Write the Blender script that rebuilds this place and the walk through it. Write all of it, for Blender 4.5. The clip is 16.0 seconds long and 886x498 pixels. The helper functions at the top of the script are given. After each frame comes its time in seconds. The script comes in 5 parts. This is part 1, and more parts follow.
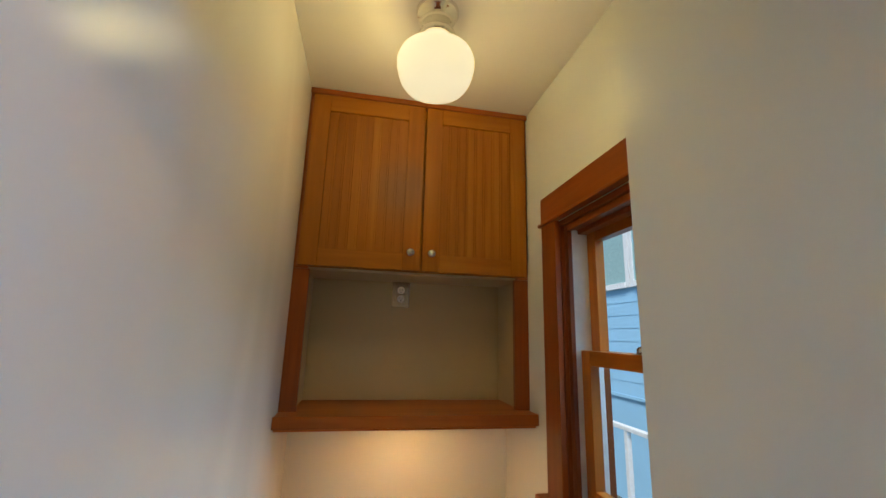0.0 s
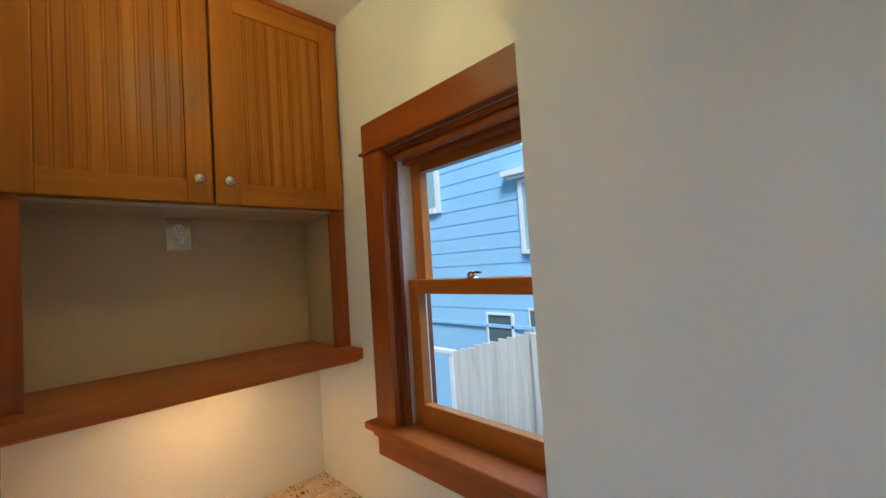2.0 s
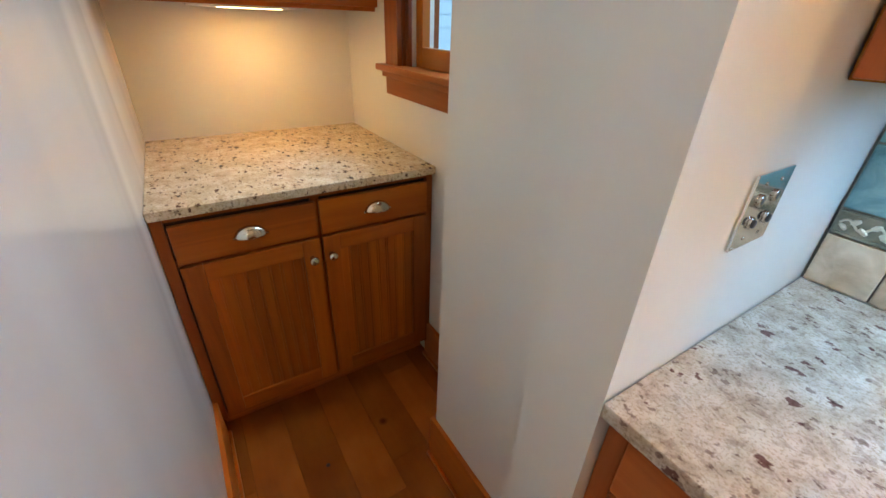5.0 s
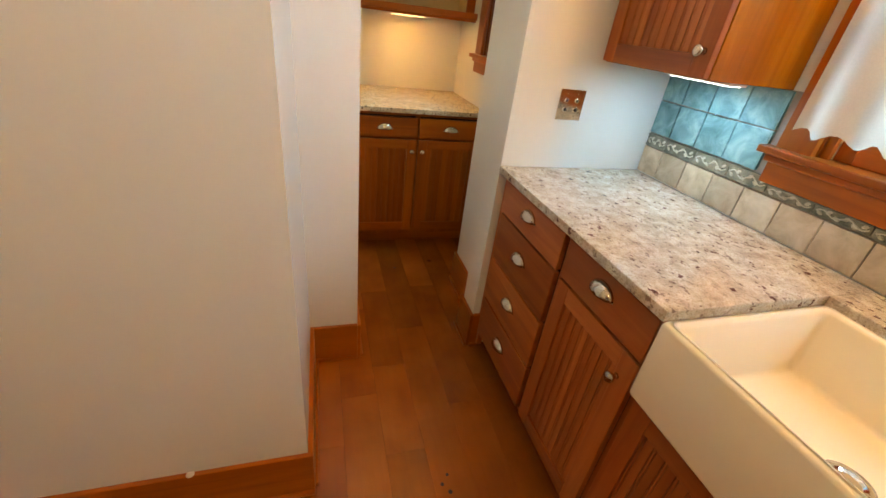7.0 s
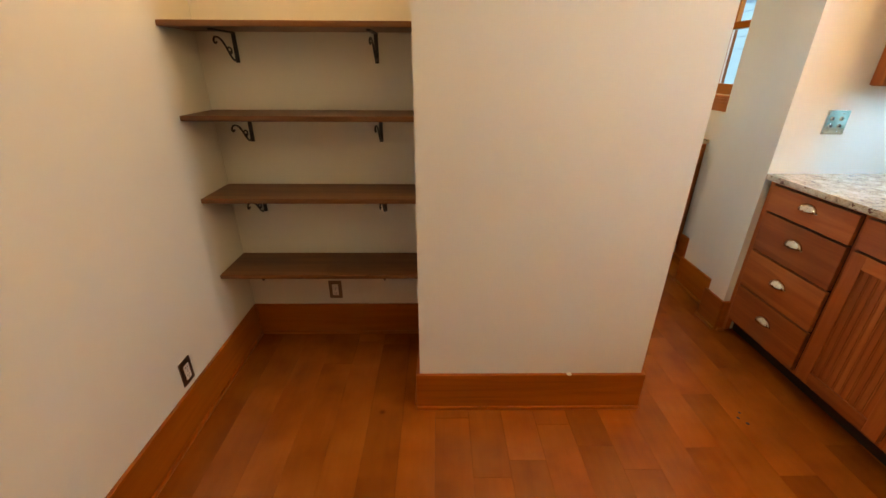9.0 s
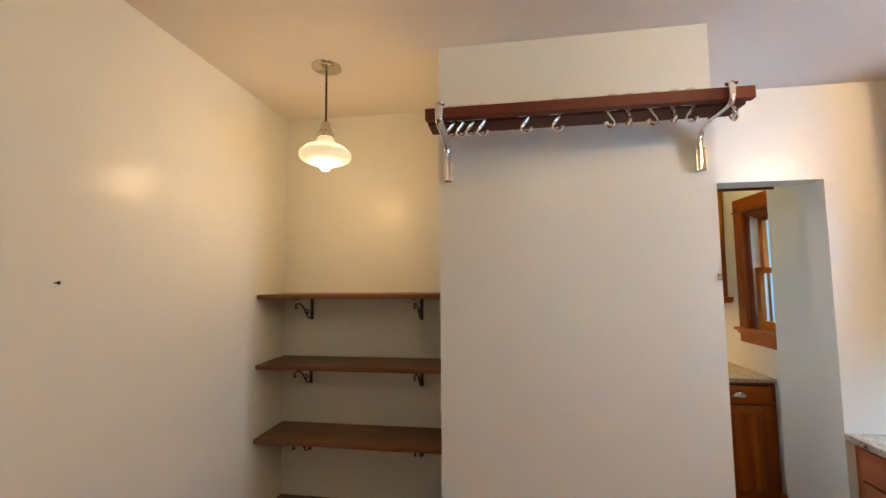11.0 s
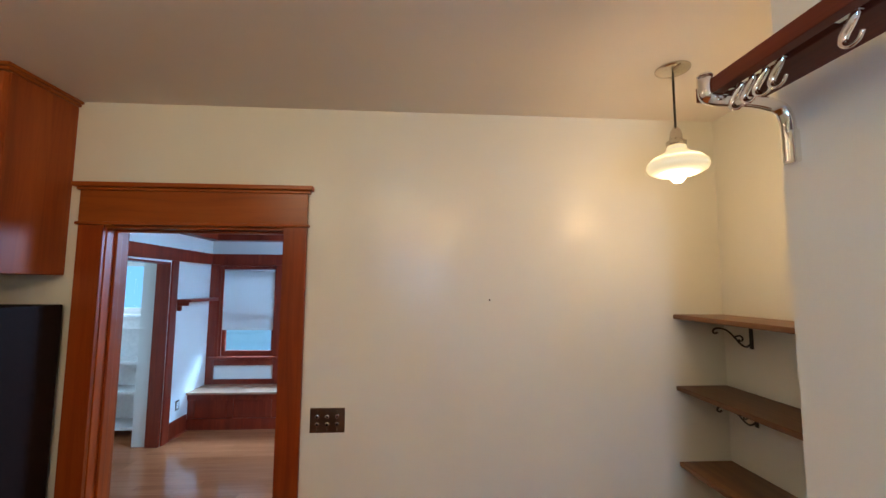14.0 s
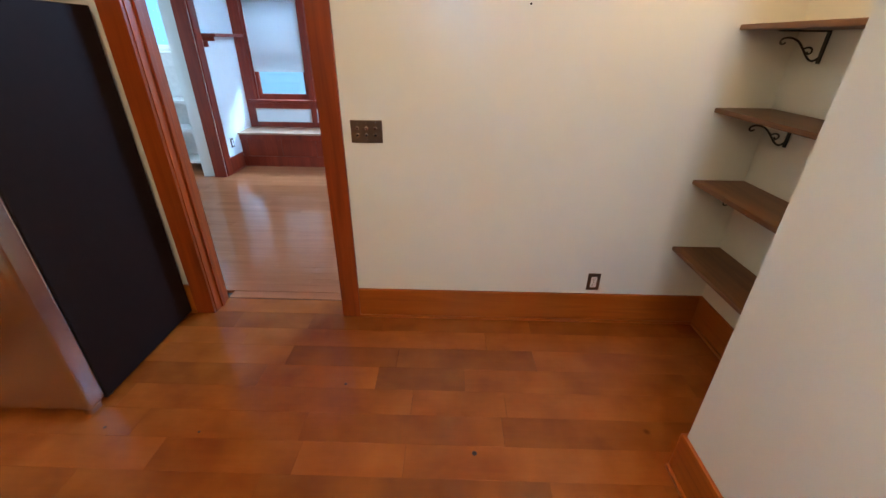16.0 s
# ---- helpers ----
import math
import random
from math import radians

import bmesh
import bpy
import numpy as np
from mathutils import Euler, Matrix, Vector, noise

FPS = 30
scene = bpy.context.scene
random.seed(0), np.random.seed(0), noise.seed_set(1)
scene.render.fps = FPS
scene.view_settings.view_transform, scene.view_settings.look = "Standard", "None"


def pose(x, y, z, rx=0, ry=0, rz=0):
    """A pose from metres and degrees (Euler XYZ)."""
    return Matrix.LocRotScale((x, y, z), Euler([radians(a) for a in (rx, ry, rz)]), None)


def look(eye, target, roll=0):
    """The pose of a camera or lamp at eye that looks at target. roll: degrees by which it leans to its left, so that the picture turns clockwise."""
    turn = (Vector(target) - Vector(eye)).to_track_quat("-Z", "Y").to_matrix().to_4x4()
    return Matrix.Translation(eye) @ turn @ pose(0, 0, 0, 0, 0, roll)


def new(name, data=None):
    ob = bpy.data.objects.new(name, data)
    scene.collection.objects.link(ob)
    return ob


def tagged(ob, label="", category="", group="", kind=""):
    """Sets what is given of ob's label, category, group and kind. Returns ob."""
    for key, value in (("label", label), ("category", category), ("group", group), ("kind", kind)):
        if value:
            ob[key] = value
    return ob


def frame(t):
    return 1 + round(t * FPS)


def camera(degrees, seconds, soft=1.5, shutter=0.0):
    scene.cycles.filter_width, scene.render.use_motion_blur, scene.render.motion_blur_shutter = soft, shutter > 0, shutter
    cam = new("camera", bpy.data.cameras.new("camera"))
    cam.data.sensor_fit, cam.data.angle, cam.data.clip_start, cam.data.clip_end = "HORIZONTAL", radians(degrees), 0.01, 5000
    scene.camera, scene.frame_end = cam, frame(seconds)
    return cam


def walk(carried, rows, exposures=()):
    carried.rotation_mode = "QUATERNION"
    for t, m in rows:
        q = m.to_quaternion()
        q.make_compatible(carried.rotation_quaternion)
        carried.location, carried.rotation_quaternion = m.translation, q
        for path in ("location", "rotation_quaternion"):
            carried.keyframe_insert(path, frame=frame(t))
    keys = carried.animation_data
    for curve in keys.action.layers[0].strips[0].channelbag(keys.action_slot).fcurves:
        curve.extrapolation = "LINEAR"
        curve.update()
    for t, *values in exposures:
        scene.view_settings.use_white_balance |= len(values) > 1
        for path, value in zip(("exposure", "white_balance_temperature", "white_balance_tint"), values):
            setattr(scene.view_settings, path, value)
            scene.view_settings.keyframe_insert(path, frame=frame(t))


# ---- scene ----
cam = camera(95.6, 16.0)
PATH = [
    (0, (0.252, -0.994, 1.805), (0.621, 0.927, 2.225), 1.6),
    (0.5, (0.183, -0.966, 1.854), (1.105, 0.744, 2.317), 0.0),
    (1, (0.154, -0.906, 1.88), (1.43, 0.58, 2.285), -4.0),
    (1.5, (0.111, -0.84, 1.886), (1.454, 0.608, 2.2), -4.3),
    (2, (0.115, -0.821, 1.811), (1.493, 0.626, 1.893), -3.7),
    (2.5, (0.117, -0.814, 1.708), (1.484, 0.627, 1.473), -3.5),
    (3, (0.118, -0.827, 1.636), (1.438, 0.582, 1.113), -2.4),
    (3.5, (0.112, -0.866, 1.565), (1.340, 0.512, 0.799), -1.1),
    (4, (0.15, -0.923, 1.529), (1.246, 0.484, 0.623), -1.0),
    (4.5, (0.165, -1.062, 1.473), (1.085, 0.412, 0.482), 0.6),
    (5, (0.132, -1.257, 1.447), (1.088, 0.201, 0.467), 2.2),
    (5.2, (0.122, -1.35, 1.436), (1.076, 0.122, 0.477), 3.0),
    (7.3, (-0.277, -2.72, 1.459), (0.154, -1.031, 0.478), 6.2),
    (7.5, (-0.388, -2.838, 1.427), (-0.065, -1.12, 0.454), 4.6),
    (8, (-0.725, -3.025, 1.39), (-0.605, -1.289, 0.403), 1.8),
    (8.5, (-0.988, -3.045, 1.412), (-0.954, -1.295, 0.445), 0.7),
    (9, (-1.151, -3.096, 1.475), (-1.128, -1.276, 0.645), 0.3),
    (9.5, (-1.211, -3.19, 1.556), (-1.176, -1.274, 0.983), 0.3),
    (9.7, (-1.206, -3.218, 1.59), (-1.175, -1.269, 1.146), 0.2),
    (11.8, (-0.749, -3.224, 1.747), (-1.631, -1.452, 2.036), -0.1),
    (12, (-0.685, -3.152, 1.762), (-1.764, -1.49, 2.03), -0.2),
    (12.5, (-0.554, -2.953, 1.769), (-2.081, -1.693, 2.056), 0.0),
    (13, (-0.363, -2.801, 1.787), (-2.187, -2.022, 2.048), -0.5),
    (13.5, (-0.293, -2.703, 1.782), (-2.243, -2.337, 2.035), 0.4),
    (14, (-0.26, -2.621, 1.766), (-2.248, -2.497, 1.95), 0.3),
    (14.5, (-0.208, -2.594, 1.765), (-2.208, -2.583, 1.779), -0.2),
    (15, (-0.183, -2.593, 1.685), (-2.169, -2.605, 1.448), -0.5),
    (15.5, (-0.168, -2.588, 1.589), (-2.084, -2.597, 1.014), 0.2),
    (16, (-0.164, -2.603, 1.553), (-1.939, -2.636, 0.632), 0.7),
]
walk(cam, [(t, look(eye, target, roll)) for t, eye, target, roll in PATH], exposures=[
    (0, -0.33, 6450, 8.5), (0.8, -0.22, 5900, 8.5), (1.5, -0.15, 5800, 8), (2.5, 0.0, 5900, 9), (3, 0.06, 5900, 8.5), (4, 0.2, 6100, 8), (5.2, 0.25, 7000, 9), (7.3, 0.22, 8700, 8), (8.5, 0.66, 8600, 8), (9.0, 0.48, 8300, 7.5), (9.7, 0.34, 7300, 6),
    (11.8, -0.02, 6200, 4.5), (13.5, 0.03, 6000, 4.5), (14.5, 0.08, 5850, 4), (15.2, 0.26, 5900, 4), (16, 0.56, 5950, 3.5)])

# ---- light and world ----
world = bpy.data.worlds.new("sky")
scene.world = world
world.use_nodes = True
wn = world.node_tree
sky = wn.nodes.new("ShaderNodeTexSky")
sky.sky_type, sky.sun_disc = "NISHITA", False
sky.sun_elevation, sky.sun_rotation = radians(52), radians(225)
wn.links.new(sky.outputs[0], wn.nodes["Background"].inputs[0])
wn.nodes["Background"].inputs[1].default_value = 0.15


def lamp(name, kind, m, watts, colour, **more):
    data = bpy.data.lights.new(name, kind)
    data.energy, data.color = watts, colour
    for key, value in more.items():
        if key == "size":
            data.size = value
        elif key == "size_y":
            data.shape, data.size_y = "RECTANGLE", value
        elif key == "radius":
            data.shadow_soft_size = value
        elif key == "angle":
            data.angle = value
        elif key == "spread":
            data.spread = radians(value)
    ob = new(name, data)
    ob.matrix_world = m
    return ob


DAY = (0.50, 0.72, 1.0)
lamp("sun", "SUN", look((-5, -5, 9), (0, 0, 0)), 5.0, (1.0, 0.97, 0.93), angle=radians(20))
lamp("nook_bulb", "POINT", pose(0.415, 0.05, 2.56), 5.3, (1.0, 0.77, 0.29), radius=0.05)
lamp("alcove_bulb", "POINT", pose(-1.745, -1.605, 2.17), 4.9, (1.0, 0.58, 0.26), radius=0.08)
lamp("sink_bulb", "POINT", pose(1.06, -2.3, 2.50), 42, (1.0, 0.61, 0.30), radius=0.05)
lamp("centre_bulb", "POINT", pose(-0.12, -2.86, 2.58), 15, (1.0, 0.74, 0.44), radius=0.07)
lamp("south_bulb", "POINT", pose(-0.55, -3.65, 2.52), 11, (1.0, 0.76, 0.47), radius=0.07)
lamp("under_shelf_lamp", "AREA", pose(0.45, 0.595, 1.466), 1.7, (1.0, 0.50, 0.15), size=0.22, size_y=0.03)
lamp("under_cabinet_lamp", "AREA", pose(1.05, -1.39, 1.378), 2.4, (0.27, 0.56, 1.0), size=0.10, size_y=0.22)
lamp("nook_window_light", "AREA", look((1.38, -0.08, 2.48), (0.35, -0.2, 0.95)), 11.5, (0.46, 0.73, 1.0), size=0.48, size_y=0.9, spread=95)
lamp("kitchen_window_light", "AREA", look((1.75, -2.75, 1.95), (0.85, -1.15, 1.2)), 48, (0.34, 0.60, 1.0), size=0.7, size_y=0.9)
lamp("dining_window_light", "AREA", look((-7.4, -4.0, 3.0), (-5.2, -4.0, 0.9)), 650, (0.38, 0.62, 1.0), size=2.4, size_y=1.2)
# added fill inside the dining room by its plain north wall, no source there
lamp("dining_fill_light", "AREA", look((-4.2, -2.2, 2.3), (-4.6, -5.0, 0.8)), 110, (0.38, 0.60, 1.0), size=1.0, size_y=0.8)
# unseen fill that brightens the built-in shelves, set in an added wall opening
lamp("hall_fill_light", "AREA", look((-4.75, -6.86, 1.5), (-5.0, -5.9, 1.1)), 13, DAY, size=0.7, size_y=1.0)


# ---- materials ----
def mat(name, build):
    m = bpy.data.materials.new(name)
    m.use_nodes = True
    nt = m.node_tree
    build(nt, nt.nodes["Principled BSDF"])
    return m


def node(nt, kind, **values):
    n = nt.nodes.new(kind)
    for key, value in values.items():
        n.inputs[key.replace("_", " ")].default_value = value
    return n


def coords(nt, scale=(1, 1, 1), generated=False):
    if generated:
        tc = nt.nodes.new("ShaderNodeTexCoord").outputs["Object"]
    else:
        tc = nt.nodes.new("ShaderNodeNewGeometry").outputs["Position"]
    mp = nt.nodes.new("ShaderNodeMapping")
    mp.inputs["Scale"].default_value = scale
    nt.links.new(tc, mp.inputs[0])
    return mp.outputs[0]


def ramp(nt, fac, stops):
    r = nt.nodes.new("ShaderNodeValToRGB")
    els = r.color_ramp.elements
    while len(els) < len(stops):
        els.new(0.5)
    for el, (p, c) in zip(els, stops):
        el.position, el.color = p, (*c, 1)
    nt.links.new(fac, r.inputs[0])
    return r.outputs[0]


def noise_tex(nt, vec, scale, detail=4, rough=0.5, dist=0.0):
    n = node(nt, "ShaderNodeTexNoise", Scale=scale, Detail=detail, Roughness=rough, Distortion=dist)
    nt.links.new(vec, n.inputs["Vector"])
    return n.outputs["Fac"]


def bump(nt, bsdf, height, strength, distance=0.002):
    b = node(nt, "ShaderNodeBump", Strength=strength, Distance=distance)
    nt.links.new(height, b.inputs["Height"])
    nt.links.new(b.outputs[0], bsdf.inputs["Normal"])


def paint(colour, rough=0.35, spread=0.04, relief=0.12):
    def build(nt, p):
        v = coords(nt)
        a = noise_tex(nt, v, 1.7, 3)
        lo = tuple(c * (1 - spread) for c in colour)
        nt.links.new(ramp(nt, a, [(0.3, lo), (0.7, colour)]), p.inputs["Base Color"])
        p.inputs["Roughness"].default_value = rough
        p.inputs["Specular IOR Level"].default_value = 0.35
        bump(nt, p, noise_tex(nt, v, 55, 3, 0.6), relief, 0.0012)
    return build


def wood(dark, mid, light, axis=2, rough=0.32, fine=1.0, vary=True):
    def build(nt, p):
        s = [26.0, 26.0, 26.0]
        s[axis] = 1.6
        v = coords(nt, tuple(s))
        info = nt.nodes.new("ShaderNodeObjectInfo")
        add = nt.nodes.new("ShaderNodeVectorMath")
        add.operation = "MULTIPLY_ADD"
        comb = nt.nodes.new("ShaderNodeCombineXYZ")
        for i in range(3):
            nt.links.new(info.outputs["Random"], comb.inputs[i])
        add.inputs[1].default_value = (37, 51, 43)
        nt.links.new(comb.outputs[0], add.inputs[0])
        nt.links.new(v, add.inputs[2])
        g = noise_tex(nt, add.outputs[0], 1.0 * fine, 5, 0.6, 0.8)
        big = noise_tex(nt, add.outputs[0], 0.16, 2, 0.5, 0.4)
        mix = nt.nodes.new("ShaderNodeMath")
        mix.operation = "MULTIPLY_ADD"
        mix.inputs[1].default_value = 0.5
        nt.links.new(big, mix.inputs[0])
        half = nt.nodes.new("ShaderNodeMath")
        half.operation = "MULTIPLY"
        half.inputs[1].default_value = 0.5
        nt.links.new(g, half.inputs[0])
        nt.links.new(half.outputs[0], mix.inputs[2])
        c = ramp(nt, mix.outputs[0], [(0.34, dark), (0.5, mid), (0.66, light)])
        if vary:
            hsv = nt.nodes.new("ShaderNodeHueSaturation")
            mr = nt.nodes.new("ShaderNodeMapRange")
            mr.inputs["To Min"].default_value, mr.inputs["To Max"].default_value = 0.78, 1.18
            nt.links.new(info.outputs["Random"], mr.inputs["Value"])
            nt.links.new(mr.outputs[0], hsv.inputs["Value"])
            nt.links.new(c, hsv.inputs["Color"])
            c = hsv.outputs[0]
        nt.links.new(c, p.inputs["Base Color"])
        p.inputs["Roughness"].default_value = rough
        p.inputs["Specular IOR Level"].default_value = 0.35
        p.inputs["Coat Weight"].default_value = 0.04
        p.inputs["Coat Roughness"].default_value = 0.2
        bump(nt, p, g, 0.12, 0.001)
    return build


def metal(colour, rough, streak=(1, 1, 1), scale=90):
    def build(nt, p):
        p.inputs["Base Color"].default_value = (*colour, 1)
        p.inputs["Metallic"].default_value = 1
        v = coords(nt, streak)
        r = nt.nodes.new("ShaderNodeMapRange")
        r.inputs["To Min"].default_value, r.inputs["To Max"].default_value = rough * 0.75, rough * 1.3
        nt.links.new(noise_tex(nt, v, scale, 3), r.inputs["Value"])
        nt.links.new(r.outputs[0], p.inputs["Roughness"])
    return build


def plain(colour, rough=0.5, spec=0.5):
    def build(nt, p):
        p.inputs["Specular IOR Level"].default_value = spec
        v = coords(nt)
        lo = tuple(c * 0.88 for c in colour)
        nt.links.new(ramp(nt, noise_tex(nt, v, 22, 4), [(0.3, lo), (0.7, colour)]), p.inputs["Base Color"])
        p.inputs["Roughness"].default_value = rough
    return build


def granite(cream, mid, pale, fleck, cloud, fleck_scale, fleck_at):
    """Polished granite: clouded cream ground, lilac grey streaks in drifts, small dashes and a few larger dark flecks."""
    def specks(nt, angle, scale, at, soft, colour, drift=None):
        mp = nt.nodes.new("ShaderNodeMapping")
        mp.inputs["Rotation"].default_value = (0, 0, radians(angle))
        mp.inputs["Scale"].default_value = scale
        nt.links.new(nt.nodes.new("ShaderNodeNewGeometry").outputs["Position"], mp.inputs[0])
        warp = node(nt, "ShaderNodeTexNoise", Scale=2.2, Detail=3)
        nt.links.new(mp.outputs[0], warp.inputs["Vector"])
        shift = nt.nodes.new("ShaderNodeVectorMath")
        shift.operation = "MULTIPLY_ADD"
        shift.inputs[1].default_value = (1.1, 1.1, 1.1)
        nt.links.new(warp.outputs["Color"], shift.inputs[0])
        nt.links.new(mp.outputs[0], shift.inputs[2])
        cell = node(nt, "ShaderNodeTexVoronoi", Scale=1.0)
        nt.links.new(shift.outputs[0], cell.inputs["Vector"])
        pick = nt.nodes.new("ShaderNodeSeparateColor")
        nt.links.new(cell.outputs["Color"], pick.inputs[0])
        size = nt.nodes.new("ShaderNodeMath")
        size.operation = "MULTIPLY_ADD"
        size.inputs[1].default_value = 0.55
        nt.links.new(pick.outputs[0], size.inputs[0])
        nt.links.new(cell.outputs["Distance"], size.inputs[2])
        value = size.outputs[0]
        if drift is not None:
            more = nt.nodes.new("ShaderNodeMath")
            more.operation = "MULTIPLY_ADD"
            more.inputs[1].default_value = 0.9
            nt.links.new(drift, more.inputs[0])
            nt.links.new(value, more.inputs[2])
            less = nt.nodes.new("ShaderNodeMath")
            less.operation = "SUBTRACT"
            less.inputs[1].default_value = 0.42
            nt.links.new(more.outputs[0], less.inputs[0])
            value = less.outputs[0]
        return ramp(nt, value, [(0.0, colour), (max(at, 0.02), colour), (at + soft, (1, 1, 1))])

    def build(nt, p):
        v = coords(nt, (1, 1, 1))
        drift = noise_tex(nt, v, 7, 3, 0.55, 0.4)
        base = ramp(nt, noise_tex(nt, v, 20, 6, 0.65, 0.4), [(0.32, cream), (0.5, mid), (0.66, pale)])
        streak = coords(nt, (52, 34, 52))
        grey = ramp(nt, noise_tex(nt, streak, 1.0, 5, 0.7, 0.8), [(0.40, (1, 1, 1)), (0.52, (1, 1, 1)), (0.62, cloud)])
        fine = ramp(nt, noise_tex(nt, v, 190, 3, 0.6), [(0.36, (0.74, 0.70, 0.64)), (0.5, (1, 1, 1))])
        soft_grey = tuple(0.35 + 0.5 * c for c in fleck)
        dashes = specks(nt, 24, tuple(k * 1.7 for k in fleck_scale), fleck_at, 0.12, soft_grey, drift)
        spots = specks(nt, 32, fleck_scale, fleck_at - 0.03, 0.09, fleck)
        out = base
        for layer in (grey, fine, dashes, spots):
            m = nt.nodes.new("ShaderNodeMix")
            m.data_type, m.blend_type = "RGBA", "MULTIPLY"
            m.inputs["Factor"].default_value = 1.0
            nt.links.new(out, m.inputs["A"])
            nt.links.new(layer, m.inputs["B"])
            out = m.outputs["Result"]
        nt.links.new(out, p.inputs["Base Color"])
        p.inputs["Roughness"].default_value = 0.13
        bump(nt, p, noise_tex(nt, v, 130, 3), 0.05, 0.0005)
    return build


def glow(colour, strength):
    def build(nt, p):
        p.inputs["Base Color"].default_value = (0.85, 0.82, 0.74, 1)
        p.inputs["Roughness"].default_value = 0.25
        p.inputs["Emission Color"].default_value = (*colour, 1)
        v = coords(nt)
        sep = nt.nodes.new("ShaderNodeMapRange")
        sep.inputs["To Min"].default_value, sep.inputs["To Max"].default_value = strength * 0.9, strength * 1.1
        nt.links.new(noise_tex(nt, v, 9, 2), sep.inputs["Value"])
        nt.links.new(sep.outputs[0], p.inputs["Emission Strength"])
    return build


def glass(nt, p):
    p.inputs["Base Color"].default_value = (0.97, 0.99, 1, 1)
    p.inputs["Roughness"].default_value = 0.0
    p.inputs["IOR"].default_value = 1.05
    p.inputs["Transmission Weight"].default_value = 1.0


def tile(lo, mid, hi, rough=0.2):
    def build(nt, p):
        v = coords(nt)
        info = nt.nodes.new("ShaderNodeObjectInfo")
        c = ramp(nt, noise_tex(nt, v, 13, 4, 0.6, 0.7), [(0.3, lo), (0.5, mid), (0.7, hi)])
        hsv = nt.nodes.new("ShaderNodeHueSaturation")
        mr = nt.nodes.new("ShaderNodeMapRange")
        mr.inputs["To Min"].default_value, mr.inputs["To Max"].default_value = 0.8, 1.2
        nt.links.new(info.outputs["Random"], mr.inputs["Value"])
        nt.links.new(mr.outputs[0], hsv.inputs["Value"])
        nt.links.new(c, hsv.inputs["Color"])
        nt.links.new(hsv.outputs[0], p.inputs["Base Color"])
        p.inputs["Roughness"].default_value = rough
        bump(nt, p, noise_tex(nt, v, 30, 4), 0.25, 0.002)
    return build


def cloth(nt, p):
    v = coords(nt, (300, 300, 300))
    p.inputs["Base Color"].default_value = (0.8, 0.78, 0.72, 1)
    p.inputs["Roughness"].default_value = 0.9
    p.inputs["Transmission Weight"].default_value = 0.25
    nt.links.new(ramp(nt, noise_tex(nt, v, 0.2, 3), [(0.35, (0.62, 0.60, 0.55)), (0.6, (0.85, 0.83, 0.78))]), p.inputs["Base Color"])
    bump(nt, p, noise_tex(nt, v, 1.0, 2), 0.3, 0.001)


M_WALL = mat("wall_paint", paint((0.765, 0.768, 0.712), 0.25))
# cream wall paint turned tan: the shade under the cabinet is in the colour
M_NICHE_SHADE = mat("shaded_niche_paint", paint((0.55, 0.42, 0.225), 0.42, 0.10))


def glossy_paint(nt, p):
    """Brushed gloss paint, slightly wavy up the wall."""
    paint((0.78, 0.76, 0.71), 0.12)(nt, p)
    v = coords(nt, (1, 2.0, 0.6))
    bump(nt, p, noise_tex(nt, v, 1.5, 1, 0.25, 0.6), 0.42, 0.02)


M_GLOSSY = mat("gloss_wall_paint", glossy_paint)
M_CEIL = mat("ceiling_paint", paint((0.82, 0.78, 0.74), 0.6))
M_FIR = mat("cabinet_fir", wood((0.24, 0.074, 0.004), (0.32, 0.104, 0.006), (0.40, 0.144, 0.010), rough=0.27, vary=False))
M_FIRX = mat("cabinet_fir_across", wood((0.24, 0.074, 0.004), (0.32, 0.104, 0.006), (0.40, 0.144, 0.010), axis=0, rough=0.27, vary=False))
M_TRIM = mat("trim_fir", wood((0.23, 0.048, 0.006), (0.34, 0.080, 0.008), (0.42, 0.112, 0.013)))
M_TRIMX = mat("trim_fir_x", wood((0.23, 0.048, 0.006), (0.34, 0.080, 0.008), (0.42, 0.112, 0.013), axis=0))
M_TRIMY = mat("trim_fir_y", wood((0.23, 0.048, 0.006), (0.34, 0.080, 0.008), (0.42, 0.112, 0.013), axis=1))
M_KIT = mat("kitchen_fir", wood((0.25, 0.058, 0.016), (0.36, 0.098, 0.026), (0.47, 0.148, 0.042)))
M_KITY = mat("kitchen_fir_y", wood((0.25, 0.058, 0.016), (0.36, 0.098, 0.026), (0.47, 0.148, 0.042), axis=1))
M_STRIPF = mat("strip_floor", wood((0.27, 0.085, 0.030), (0.34, 0.115, 0.042), (0.41, 0.150, 0.060), axis=1, rough=0.13, vary=False))
M_FIR2 = mat("red_cabinet_fir", wood((0.24, 0.052, 0.005), (0.36, 0.085, 0.007), (0.45, 0.124, 0.011), rough=0.4))
M_FIR2X = mat("red_cabinet_fir_x", wood((0.24, 0.052, 0.005), (0.36, 0.085, 0.007), (0.45, 0.124, 0.011), axis=0, rough=0.4))
M_DOORT = mat("doorway_trim", wood((0.21, 0.034, 0.006), (0.31, 0.056, 0.008), (0.39, 0.084, 0.012)))
M_FCAB = mat("high_cabinet_fir", wood((0.22, 0.042, 0.007), (0.32, 0.066, 0.009), (0.40, 0.094, 0.013), rough=0.62))
M_BASEX = mat("baseboard_fir_x", wood((0.27, 0.062, 0.007), (0.37, 0.094, 0.009), (0.45, 0.125, 0.014), axis=0))
M_BASEY = mat("baseboard_fir_y", wood((0.27, 0.062, 0.007), (0.37, 0.094, 0.009), (0.45, 0.125, 0.014), axis=1))
